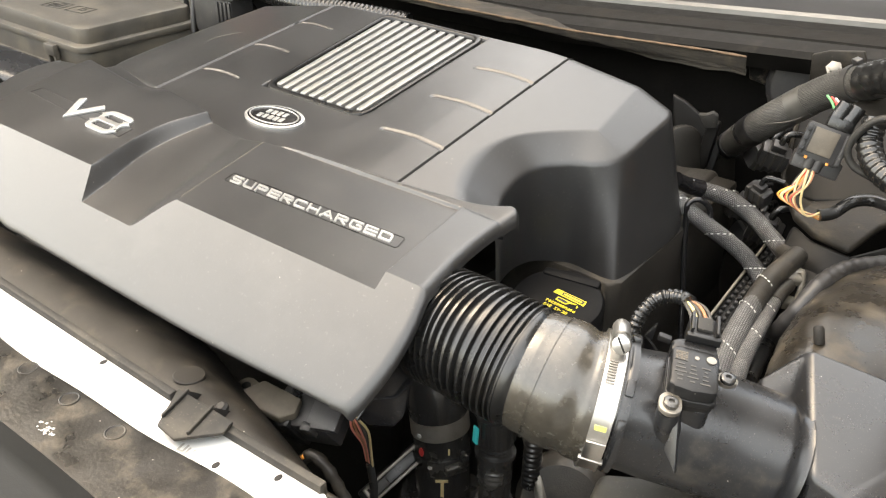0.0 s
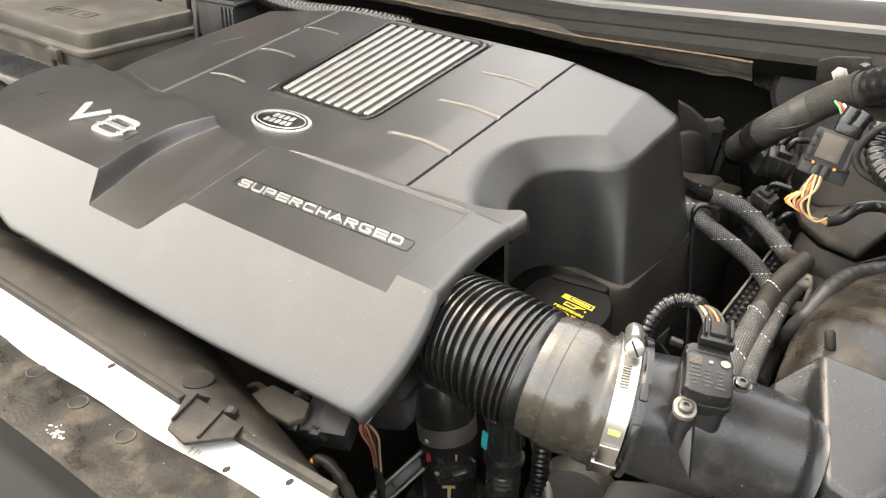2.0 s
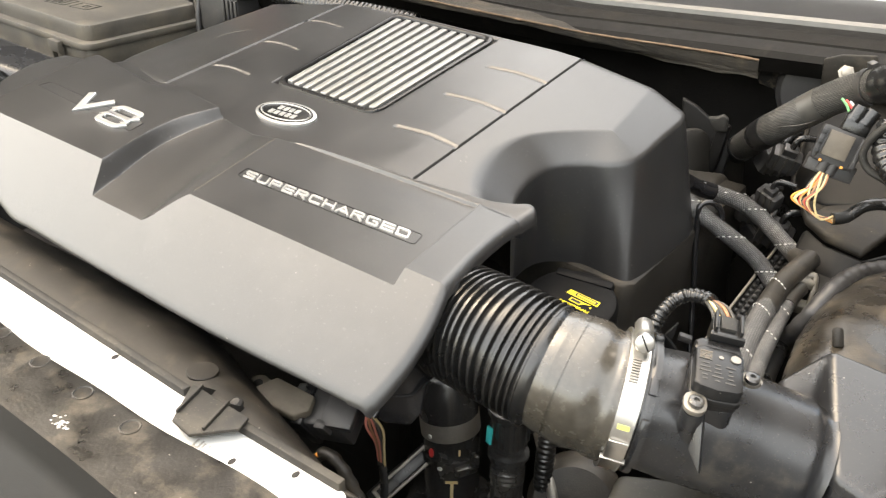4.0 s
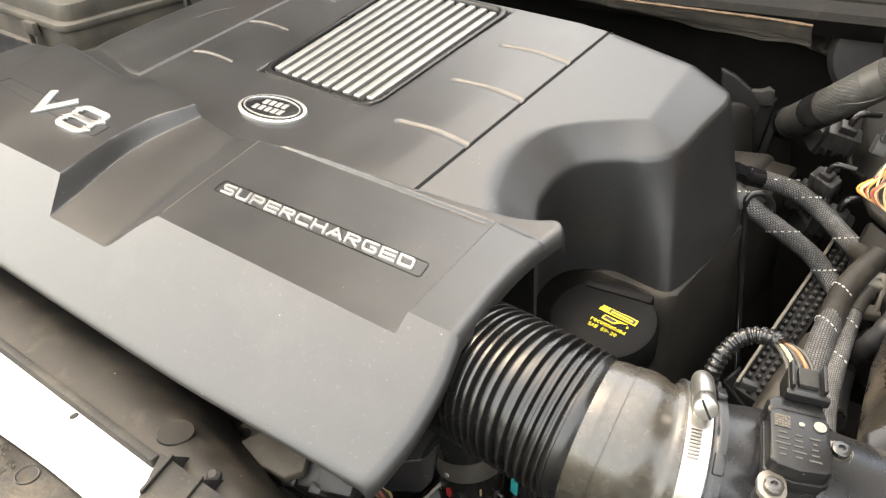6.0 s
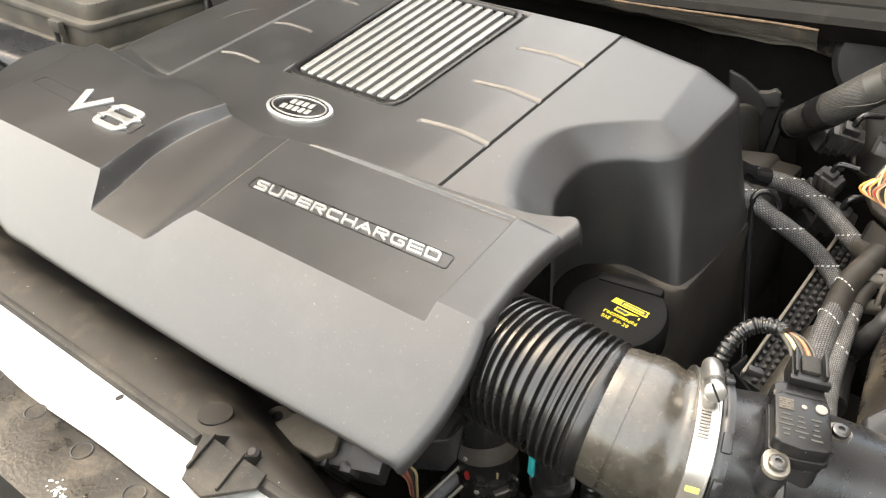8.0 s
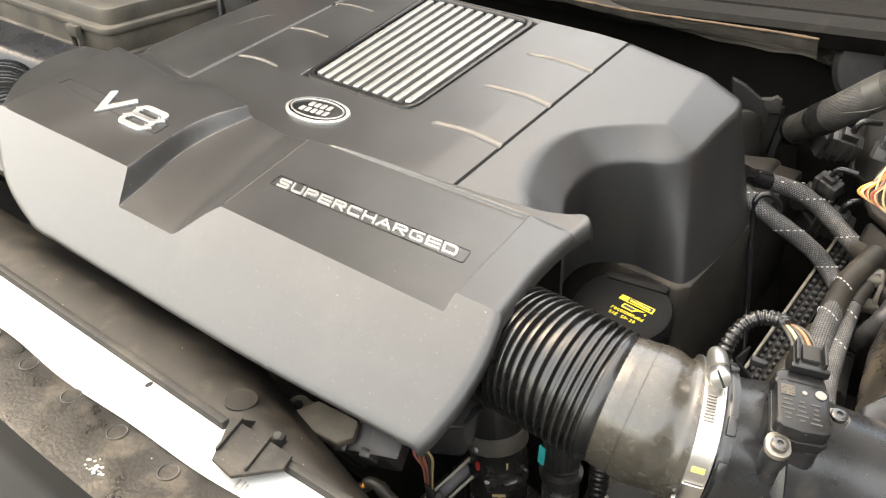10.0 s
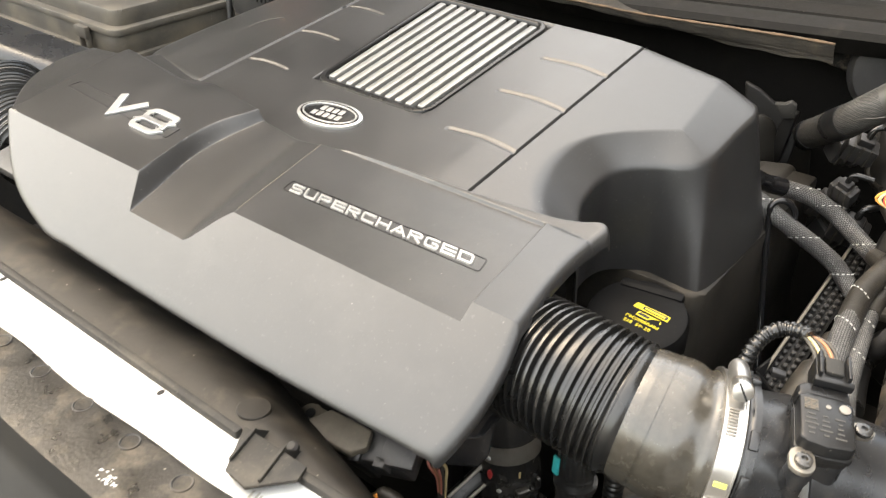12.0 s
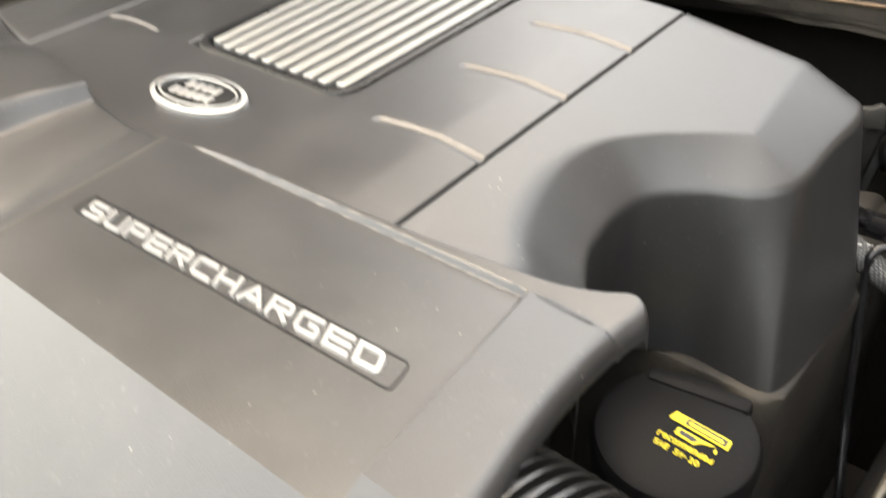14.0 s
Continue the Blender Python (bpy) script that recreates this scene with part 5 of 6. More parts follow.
def on_hose(z, nx, ny, d=0.0294):
    """A pose on the hose's side at height z, facing (nx, ny)."""
    o = Vector((nx, ny, 0)).normalized()
    return frame_on(Vector((0.2835 + (0.74 - z) * 0.0875, 0.1145 - (0.74 - z) * 0.0375, z)) + o * d, o, (0, 0, -1))


part("white_dot", prism(oval(0.0024, 0.0024, 14), 0, 0.001, 0, on_hose(0.746, -0.05, -1, 0.0310)), BARW, cool)
part("red_dot", prism(oval(0.0056, 0.0030, 16), 0, 0.001, 0, on_hose(0.725, -0.06, -1)), RED, cool)
part("white_dot", prism(oval(0.0022, 0.0026, 14), 0, 0.001, 0, on_hose(0.7115, 0.30, -1, 0.0312)), BARW, cool)
part("paint_bar", box((0.021, 0.0034, 0.001), on_hose(0.684, 0.62, -0.8), 0), CREAM, cool)
part("paint_bar", box((0.0030, 0.013, 0.001), on_hose(0.6945, 0.62, -0.8), 0), CREAM, cool)
part("print_bar", box((0.0075, 0.0018, 0.001), on_hose(0.730, 0.85, -0.6), 0), CREAM, cool)
part("clip_arm", box((0.010, 0.024, 0.008), on_hose(0.712, 1.0, -0.5, 0.034), 0.002), NOOK, cool)
part("clip_arm", box((0.016, 0.005, 0.010), on_hose(0.722, 1.0, -0.2, 0.037), 0.002), NOOK, cool)

quick = thing("hose_connector", "black quick connector hose with a teal tag", "hose connector", (0.378, 0.08, 0.76))
QA, QB = Vector((0.374, 0.081, 0.834)), Vector((0.384, 0.070, 0.66))
part("sleeve", tube([QA, QA.lerp(QB, 0.3), QA.lerp(QB, 0.6), QB], lambda s: 0.0165 + 0.0025 * (1 - step(s, 0.006, 0.009)) - 0.0012 * step(s, 0.038, 0.040) + 0.0012 * (step(math.sin(s * 1100), -0.2, 0.4)) * step(s, 0.058, 0.06) * (1 - step(s, 0.078, 0.08)), 30, 0.0015), NOOK, quick)
part("inner_tube", tube([QA + Vector((0.012, 0.02, 0.05)), QA + Vector((0.004, 0.008, 0.02)), QA - Vector((0, 0, 0.004))], 0.012, 22, 0.004), NOOK, quick)
for k in range(6):
    o = Vector((math.cos(radians(-150 + 36 * k)), math.sin(radians(-150 + 36 * k)), 0))
    part("rib", box((0.026, 0.0025, 0.002), frame_on(QA + o * 0.0172 + Vector((0.0015, -0.001, -0.021)), o, (0.06, -0.05, -1)), 0.0005), NOOK, quick)
part("teal_tag", box((0.017, 0.007, 0.002), frame_on((0.3668, 0.0598, 0.812), (-0.33, -0.94, 0.1), (0.06, 0.0, -1)), 0.0004), TEAL, quick, "teal plastic tag")
part("top_ring", tube([QA + Vector((0, 0, 0.002)), QA - Vector((0, 0, 0.004))], 0.0208, 30, 0.002), NOOK, quick)
part("mid_ring", tube([QA.lerp(QB, 0.27), QA.lerp(QB, 0.295)], 0.0190, 30, 0.002), NOOK, quick)
QC = QA.lerp(QB, 0.62)
part("clip_band", tube([QC + Vector((0, 0, 0.004)), QC - Vector((0, 0, 0.004))], 0.0182, 26, 0.002), NOOK, quick)
part("clip", box((0.014, 0.010, 0.012), frame_on(QC + Vector((-0.004, -0.019, 0)), (0, -1, 0.1), (1, 0, 0)), 0.002), NOOK, quick)
part("clip_tooth", box((0.010, 0.008, 0.008), frame_on(QC + Vector((0.012, -0.015, 0.002)), (0.6, -1, 0.1), (1, 0.6, 0)), 0.002), GREYBRACKET, quick)
solo("small_conduit", tube([(0.392, 0.125, 0.85), (0.396, 0.115, 0.81), (0.400, 0.105, 0.76), (0.405, 0.10, 0.69)], lambda s: 0.0082 + 0.001 * (int(s / 0.0026) % 2), 14, 0.0013), RUBBER, "thin corrugated black cable conduit", "cable")
solo("steel_pipe", tube([(0.380, 0.13, 0.775), (0.392, 0.12, 0.765), (0.412, 0.105, 0.740), (0.43, 0.09, 0.70)], 0.008, 16, 0.004), DULL, "short dull steel pipe among the hoses", "pipe")
solo("cast_housing", lathe(((0.045, 0), (0.045, 0.02), (0.038, 0.03), (0.02, 0.032), (0, 0.032)), frame_on((0.425, 0.13, 0.72), (0.3, -0.8, 0.4), (1, 0, 0)), 28), WORN, "rounded cast housing below the hose", "housing")
mini = thing("small_plug", "small black plug with coloured wires", "electrical plug", (0.44, 0.06, 0.74))
part("housing", box((0.034, 0.022, 0.018), pose(0.440, 0.062, 0.745, 10, 20, 30), 0.002), BLACK, mini)
for i, m in enumerate((RED, GREEN, ORANGE)):
    part("wire", tube([(0.452, 0.060 + i * 0.004, 0.742), (0.466, 0.056 + i * 0.004, 0.744), (0.476, 0.058 + i * 0.003, 0.73)], 0.0013, 8, 0.003), m, mini)

# ---- far side: fuse box, relay block, hose ----
fuse = thing("fuse_box", "dusty black plastic fuse box with stepped lid", "fuse box", (-0.85, 0.41, 0.8))


def lid_shape(x0, x1, y0, y1, r=0.02):
    return [(x + (x0 + x1) / 2, y + (y0 + y1) / 2) for x, y in round_rect(x1 - x0, y1 - y0, r, 4)]


part("lid_top", prism(lid_shape(-1.14, -0.642, 0.318, 0.545), 0.915, 0.947, 0.006), BOX, fuse)
part("lid_rim", prism(lid_shape(-1.155, -0.628, 0.303, 0.560), 0.908, 0.920, 0.003), BOX, fuse)
part("lid_side", prism(lid_shape(-1.15, -0.632, 0.308, 0.555), 0.872, 0.912, 0.004), BOX, fuse)
part("lid_flange", prism(lid_shape(-1.16, -0.622, 0.298, 0.565), 0.862, 0.876, 0.003), BOX, fuse)
part("tray", prism(lid_shape(-1.14, -0.645, 0.322, 0.545), 0.76, 0.865, 0.004), BOX, fuse)
for i in range(7):
    part("rib", box((0.006, 0.022, 0.07), pose(-0.735 - i * 0.035, 0.318, 0.838, -25), 0.002), BOX, fuse)
part("latch", box((0.032, 0.010, 0.020), pose(-0.715, 0.298, 0.905), 0.002), BOX, fuse)
for dx in (-0.014, 0.014):
    part("latch_leg", box((0.006, 0.008, 0.055), pose(-0.715 + dx * 0.7, 0.300, 0.875, 0, 500 * dx, 0), 0.001), BOX, fuse)
LB = pose(-0.795, 0.388, 0.9475, 0, 0, 8)
for w, h, x, y in ((0.050, 0.034, -0.030, 0), (0.046, 0.032, 0.034, -0.002), (0.008, 0.018, -0.040, -0.002), (0.010, 0.022, -0.024, 0.002), (0.012, 0.010, 0.036, 0.0)):
    for a, b, c, d in ((w, 0.0014, 0, h / 2), (w, 0.0014, 0, -h / 2), (0.0014, h, w / 2, 0), (0.0014, h, -w / 2, 0)):
        part("embossed_mark", box((a, b, 0.001), LB @ pose(x + c, y + d, 0), 0), BARG, fuse)

relay = thing("relay_block", "black plastic relay block with orange and red wires", "relay block", (-0.54, 0.52, 0.95))
RB = pose(-0.525, 0.525, 0.955, 0, 0, 8)
part("body", box((0.085, 0.055, 0.075), RB, 0.004), BLACK, relay)
part("cap", box((0.075, 0.05, 0.03), RB @ pose(0, 0, 0.048), 0.004), BLACK_CLEAN, relay)
part("flange", box((0.10, 0.06, 0.006), RB @ pose(0, 0, 0.032), 0.002), BLACK, relay)
part("lever", box((0.012, 0.01, 0.07), RB @ pose(-0.052, -0.01, 0.0), 0.003), BLACK, relay)
for i in range(4):
    part("rib", box((0.005, 0.004, 0.035), RB @ pose(0.012 + i * 0.009, -0.029, 0.008), 0.001), BLACK, relay)
for i in range(10):
    d = (i % 5 - 2) * 0.006
    e = (i // 5) * 0.012
    part("wire", tube([RB @ Vector((-0.012 + d, -0.005 + e, 0.055)), RB @ Vector((-0.006 + d, -0.002 + e, 0.078)), RB @ Vector((0.008 + d * 0.8, 0.008 + e, 0.094)), RB @ Vector((0.024 + d * 0.4, 0.03 + e, 0.098))], 0.0024, 8, 0.005), (ORANGE, CREAM, ORANGE, RED, CREAM)[i % 5], relay)
part("tape", tube([RB @ Vector((0.008, 0.014, 0.099)), RB @ Vector((0.022, 0.03, 0.103)), RB @ Vector((0.03, 0.05, 0.10))], 0.011, 12, 0.004), PINK, relay)
solo("relay_bracket", tube([(-0.60, 0.53, 1.02), (-0.602, 0.52, 0.97), (-0.598, 0.51, 0.93), (-0.59, 0.50, 0.86)], 0.005, 10, 0.006), BLACK, "thin black bent bracket rod", "bracket")
solo("far_conduit", tube([(-0.66, 0.66, 1.08), (-0.58, 0.60, 1.045), (-0.52, 0.565, 1.022), (-0.45, 0.545, 1.000), (-0.36, 0.545, 0.992), (-0.24, 0.56, 0.995), (-0.15, 0.58, 0.99)], lambda s: 0.0125 + 0.0014 * (int(s / 0.004) % 2) * step(s, 0.12, 0.125), 18, 0.002), RUBBER, "corrugated black cable conduit by the bulkhead", "cable")
solo("bulkhead_bolt", lathe(((0.012, 0), (0.012, 0.003), (0.0075, 0.004), (0.0075, 0.012), (0, 0.013)), frame_on((-0.435, 0.595, 1.037), (0.2, -1, 0.2), (1, 0, 0)), 14), STEEL, "bright hexagonal bulkhead bolt", "bolt")
solo("brake_bracket", box((0.07, 0.012, 0.11), pose(-0.43, 0.612, 1.03, 0, 20, 0), 0.004), BODY, "dark painted bulkhead bracket plate", "bracket")


def dome(cx, cy, z0, rx, ry, h):
    def fn(u, v):
        a, r = 2 * math.pi * u, v
        k = 1 + 0.05 * noise.noise((math.cos(a) * 1.5, math.sin(a) * 1.5, r * 2))
        return cx + rx * r * math.cos(a) * k, cy + ry * r * math.sin(a) * k, z0 + h * math.sqrt(max(0.0, 1 - r * r)) if r < 1 else z0
    return sheet(fn, 64, 28)


solo("far_wing_arch", dome(-0.98, 0.72, 0.70, 0.30, 0.22, 0.275), FARARCH, "dusty grey inner wing arch", "inner wing", "structure")
for i, (x, y) in enumerate(((-0.86, 0.62), (-0.79, 0.64), (-0.72, 0.66))):
    solo("brake_pipe", tube([(x, y, 0.86), (x + 0.01, y - 0.01, 0.93), (x + 0.03, y, 0.985), (x + 0.12, y + 0.03, 1.00 - 0.01 * i)], 0.005, 10, 0.006), BLACK, "thin dark pipe along the inner wing", "pipe")
solo("pipe_clip", box((0.05, 0.02, 0.016), pose(-0.80, 0.62, 0.985, 0, 10, 20), 0.003), CREAM, "dusty cream plastic pipe clip", "clip")
leftduct = thing("far_air_duct", "black plastic air duct with corrugated hose", "air duct", (-0.55, 0.13, 0.9))
part("duct", box((0.22, 0.10, 0.10), pose(-0.68, 0.175, 0.885, 0, 12, 20), 0.02, 3), PIPE, leftduct)
part("bellows", tube([(-0.56, 0.10, 0.90), (-0.48, 0.06, 0.89), (-0.38, 0.03, 0.88)], ribs, 36, 0.0012), RUBBER, leftduct)

# ---- bulkhead, felt and cowl ----
bulk = thing("bulkhead", "dark bulkhead panel behind the engine", "bulkhead", (0, 0.7, 0.7), kind="structure")
part("panel", box((2.4, 0.03, 0.6), pose(-0.1, 0.815, 0.69), 0.005), SHADE, bulk)


def cowl_line(x):
    return 0.068 * min(0.5, max(0.0, x)) + 0.03 * max(0.0, x - 0.5) - 0.010 * max(0.0, -x)


PROFILE = ((0.712, 0.962), (0.700, 0.984), (0.706, 0.992), (0.732, 0.999), (0.737, 0.986), (0.741, 1.000), (0.780, 1.003), (0.784, 0.988), (0.790, 1.000),
           (0.845, 0.998), (0.850, 0.984), (0.854, 1.003), (0.861, 1.007), (0.868, 1.003), (0.876, 0.985), (1.055, 1.002), (1.058, 1.012), (1.064, 1.014), (1.072, 1.012), (1.165, 1.010))


def strip_part(name, i0, i1, material, label=""):
    pts = PROFILE[i0:i1 + 1]
    def fn(u, v):
        x = -1.2 + 2.0 * u
        k = min(len(pts) - 1.001, v * (len(pts) - 1))
        a, b = pts[int(k)], pts[int(k) + 1]
        f = k - int(k)
        return x, a[0] + (b[0] - a[0]) * f, a[1] + (b[1] - a[1]) * f + cowl_line(x)
    part(name, sheet(fn, 80, (len(pts) - 1) * 3), material, cowl, label, angle=16)


cowl = thing("windscreen_cowl", "grey plastic windscreen cowl with rubber strips", "cowl", (0, 0.8, 1.0))
strip_part("lower_strip", 0, 4, STRIP)
strip_part("light_strip", 4, 7, COWL, "dusty grey plastic strip")
strip_part("rubber_band", 7, 10, STRIP, "mottled grey rubber band")
strip_part("bright_edge", 10, 14, SATIN, "bright satin edge")
strip_part("scuttle", 14, 15, SCUTTLE, "dark grey scuttle panel")
strip_part("rear_edge", 15, 19, PAINT, "pale painted scuttle edge")


def felt_z(x):
    return 1.024 + 0.010 * step(x, 0.1, 0.38) + 0.005 * step(-x, 0.2, 0.38)


felt = thing("insulation_mat", "torn dark felt bulkhead insulation with frayed rusty edge", "insulation", (0, 0.6, 1.0))


def felt_face(u, v):
    x = -0.385 + 0.755 * u
    lip = min(1.0, v / 0.35)
    back = max(0.0, (v - 0.35) / 0.65)
    y = 0.588 + 0.004 * lip + 0.10 * back * (1 - 0.97 * step(x, -0.05, 0.30)) + 0.003 * noise.noise((x * 12, v * 3, 0))
    return x, y, felt_z(x) - 0.015 * lip * (0.6 + 0.4 * step(x, -0.1, 0.30)) - 0.006 * back + 0.0025 * noise.noise((x * 30, v * 4, 1.0))


part("mat", sheet(felt_face, 120, 16, 0.004), FELT, felt)
part("frayed_edge", tube([(-0.385 + 0.755 * i / 40, 0.587 + 0.0015 * noise.noise((i * 0.7, 0, 0)), felt_z(-0.385 + 0.755 * i / 40) + 0.001 * noise.noise((i * 0.9, 3, 0))) for i in range(41)], lambda s: 0.0022 + 0.002 * max(0.0, noise.noise((s * 40, 0, 7))) + 0.006 * (1 - step(s, 0.0, 0.16)), 10, 0.005, flat=0.6), FELT_EDGE, felt, "rusty frayed felt edge")

# ---- near rear corner: inner wing, hoses, plug ----
wing = thing("inner_wing", "dusty dark sheet-metal inner wing with ledge", "inner wing", (0.62, 0.5, 0.8), kind="structure")
ARCH_FAR = [(0.5681, 0.1649, 0.8903), (0.5594, 0.2124, 0.889), (0.5511, 0.2689, 0.8845), (0.5484, 0.3255, 0.8801), (0.5512, 0.3846, 0.8796), (0.5628, 0.4423, 0.876), (0.5846, 0.4897, 0.874), (0.6198, 0.5285, 0.877)]
ARCH_NEAR = [(0.5868, 0.1228, 0.8971), (0.5932, 0.1339, 0.9096), (0.5982, 0.1527, 0.9165), (0.6048, 0.1691, 0.9205), (0.6145, 0.181, 0.9179), (0.6294, 0.1918, 0.913), (0.6529, 0.2023, 0.9073), (0.6879, 0.2127, 0.9023)]


def arch_point(u, v):
    """The hump of the wheel arch: falls away beyond its far rim and under the air box."""
    k = min(6.999, u * 7)
    i = int(k)
    far = Vector(ARCH_FAR[i]).lerp(Vector(ARCH_FAR[i + 1]), k - i)
    near = Vector(ARCH_NEAR[i]).lerp(Vector(ARCH_NEAR[i + 1]), k - i)
    if v < 0.25:
        d = (0.25 - v) / 0.25
        return far + Vector((0.012 * d, 0.012 * d, -0.22 * d ** 1.6))
    if v > 0.85:
        d = (v - 0.85) / 0.15
        return near + Vector((0.01 * d, -0.03 * d, -0.10 * d))
    w = (v - 0.25) / 0.60
    p = far.lerp(near, w)
    lift = (far - near).length * 0.10 * (math.sin(math.pi * w) ** 0.8)
    return p + Vector((-0.15, 0.0, 1.0)) * (lift + 0.0018 * noise.noise((p.x * 26, p.y * 26, 2.0)) * math.sin(math.pi * w))


part("arch", sheet(arch_point, 60, 48), ARCH, wing, "dusty black-brown inner wing arch", angle=80)


part("ledge", slab(((0.4521, 0.59, 0.8803), (0.4831, 0.58, 0.8837), (0.560, 0.575, 0.915), (0.585, 0.545, 0.9050), (0.5698, 0.5228, 0.9004), (0.5545, 0.4706, 0.8896), (0.5122, 0.4847, 0.8883), (0.4831, 0.5035, 0.8937), (0.4700, 0.5271, 0.9000)), 0.010, 0.0045), LEDGE, wing, "dusty brown ledge of the inner wing")
part("drop_face", slab(((0.4831, 0.5055, 0.8855), (0.5122, 0.4877, 0.8800), (0.5545, 0.4736, 0.8810), (0.5900, 0.5228, 0.888), (0.61, 0.50, 0.86), (0.5576, 0.4529, 0.8535), (0.5392, 0.4117, 0.8498), (0.4814, 0.4722, 0.8473)), 0.10, 0.006), PANEL, wing)
part("panel", slab(((0.4227, 0.67, 0.9426), (0.4279, 0.64, 0.8767), (0.4542, 0.6, 0.8772), (0.4818, 0.585, 0.8822), (0.66, 0.60, 0.925), (0.70, 0.66, 1.01), (0.50, 0.68, 1.01)), 0.012), PANEL, wing, "black panel with a turned edge")
part("turned_edge", tube([(0.4227, 0.67, 0.9426), (0.4252, 0.655, 0.9102), (0.4276, 0.64, 0.8782), (0.4361, 0.625, 0.8727), (0.4542, 0.6, 0.8772)], 0.0034, 8, 0.006), LEDGE, wing)
part("bolt_plate", slab(((0.4252, 0.655, 1.0315), (0.4451, 0.655, 1.0401), (0.4822, 0.655, 1.0457), (0.4922, 0.655, 1.0221), (0.4728, 0.655, 1.0042), (0.4287, 0.655, 0.9933)), 0.006, 0.0015, (0, 1, 0)), LEDGE, wing, "dusty brown plate behind the bolt")
part("corner_panel", slab(((0.3197, 0.74, 1.0034), (0.4109, 0.74, 1.0158), (0.4224, 0.74, 0.9636), (0.3768, 0.74, 0.9497), (0.3281, 0.74, 0.9592)), 0.008, 0.002, (0, 1, 0)), SPECKLED, wing, "black corner panel with pale specks")
part("side", box((0.02, 0.7, 0.5), pose(0.72, 0.45, 0.80, 0, -4, 0), 0.006), BODY, wing)
part("top_plate", slab(((0.5053, 0.512, 1.037), (0.5249, 0.525, 1.050), (0.60, 0.53, 1.058), (0.60, 0.50, 1.030), (0.536, 0.49, 1.0250)), 0.004, 0.001), LEDGE, wing, "dusty tan bracket bar")
part("stud", lathe(((0.0045, 0), (0.0045, 0.013), (0.003, 0.015), (0, 0.015)), frame_on(arch_point(0.50, 0.70), (-0.35, 0.3, 1), (1, 0, 0)), 12), VALVE, wing)
part("bolt", lathe(((0.010, 0), (0.010, 0.002), (0.0065, 0.003), (0.0065, 0.008), (0.004, 0.0095), (0, 0.0095)), frame_on((0.457, 0.640, 1.024), (0.2, -1, 0.6), (1, 0, 0)) @ Matrix.Scale(0.95, 4), 6), DULL, wing)

big = thing("wrapped_hose", "thick black hose in woven wrap with tape", "hose", (0.45, 0.6, 0.97))
BH = [(0.2775, 0.8, 0.8069), (0.3204, 0.72, 0.8613), (0.3733, 0.61, 0.9249), (0.4099, 0.545, 0.9674), (0.4314, 0.532, 0.9889), (0.4494, 0.535, 1.0043), (0.4739, 0.53, 1.0255), (0.5016, 0.52, 1.0448), (0.5306, 0.5, 1.0615), (0.568, 0.47, 1.0836)]
BHS = smooth_path(BH, 0.002)


def along_hose(a, b, r, seg=28):
    """A sleeve on the wrapped hose between two shares of its length."""
    n = len(BHS) - 1
    return tube(BHS[int(a * n):int(b * n) + 1], r, seg, 0.002, raw=True)


part("hose", tube(BH, lambda s: 0.0182 + 0.0006 * noise.noise((s * 30, 0, 0)), 32, 0.003), WRAP, big, "woven fabric wrap")
part("tape", along_hose(0.705, 0.749, 0.0188), SATINTAPE, big, "smooth worn tape band")
part("tape", along_hose(0.262, 0.349, 0.0188), BLACK_CLEAN, big, "smooth black tape")
part("tape", along_hose(0.536, 0.618, 0.0188), BLACK_CLEAN, big, "smooth black tape")
part("taped_end", along_hose(0.882, 1.0, lambda s: 0.0192 + 0.00025 * math.sin(s * 420)), RUBBER, big, "black taped hose end")
part("strap", along_hose(0.850, 0.865, 0.0198), BLACK, big, "black cable tie")
part("strap_head", box((0.010, 0.008, 0.008), pose(0.5068, 0.5150, 1.0717, 20, 0, -40), 0.0015), BLACK, big)
part("thread", tube([(0.4219, 0.52, 0.9807), (0.4325, 0.512, 0.9877), (0.4477, 0.51, 0.9934), (0.4579, 0.514, 0.9973), (0.4643, 0.52, 1.001)], 0.0006, 6, 0.004), BARG, big, "loose pale thread")
solo("brake_cylinder", lathe(((0.055, 0), (0.058, 0.01), (0.058, 0.06), (0.05, 0.07), (0, 0.072)), frame_on((0.40, 0.80, 0.960), (0.2, -1, 0.1), (1, 0, 0)), 36), BLACK, "round dark servo behind the hose", "servo")

mod = thing("wire_plug_block", "black plug block with red, cream and green wires", "plug block", (0.505, 0.46, 0.99))
MM = frame_on((0.503, 0.468, 0.996), (0.35, -1, 0.35), (1, 0.32, -0.12)) @ pose(0, 0, 0, 0, 0, -7) @ Matrix.Scale(0.73, 4)
part("tray", box((0.056, 0.050, 0.026), MM, 0.002), BLACK, mod)
part("face", box((0.034, 0.036, 0.006), MM @ pose(-0.002, 0.002, 0.015), 0.001), CARD, mod, "dusty tan label face")
for e in (-1, 1):
    part("side_rail", box((0.007, 0.044, 0.012), MM @ pose(e * 0.0265, 0, 0.014), 0.001), BLACK, mod)
for i in range(3):
    part("slot_rib", box((0.007, 0.006, 0.003), MM @ pose(-0.0265, -0.014 + i * 0.014, 0.021), 0.0005), BLACK_CLEAN, mod)
part("boot", box((0.036, 0.026, 0.020), MM @ pose(0.010, 0.036, 0.004), 0.004), RUBBER, mod)
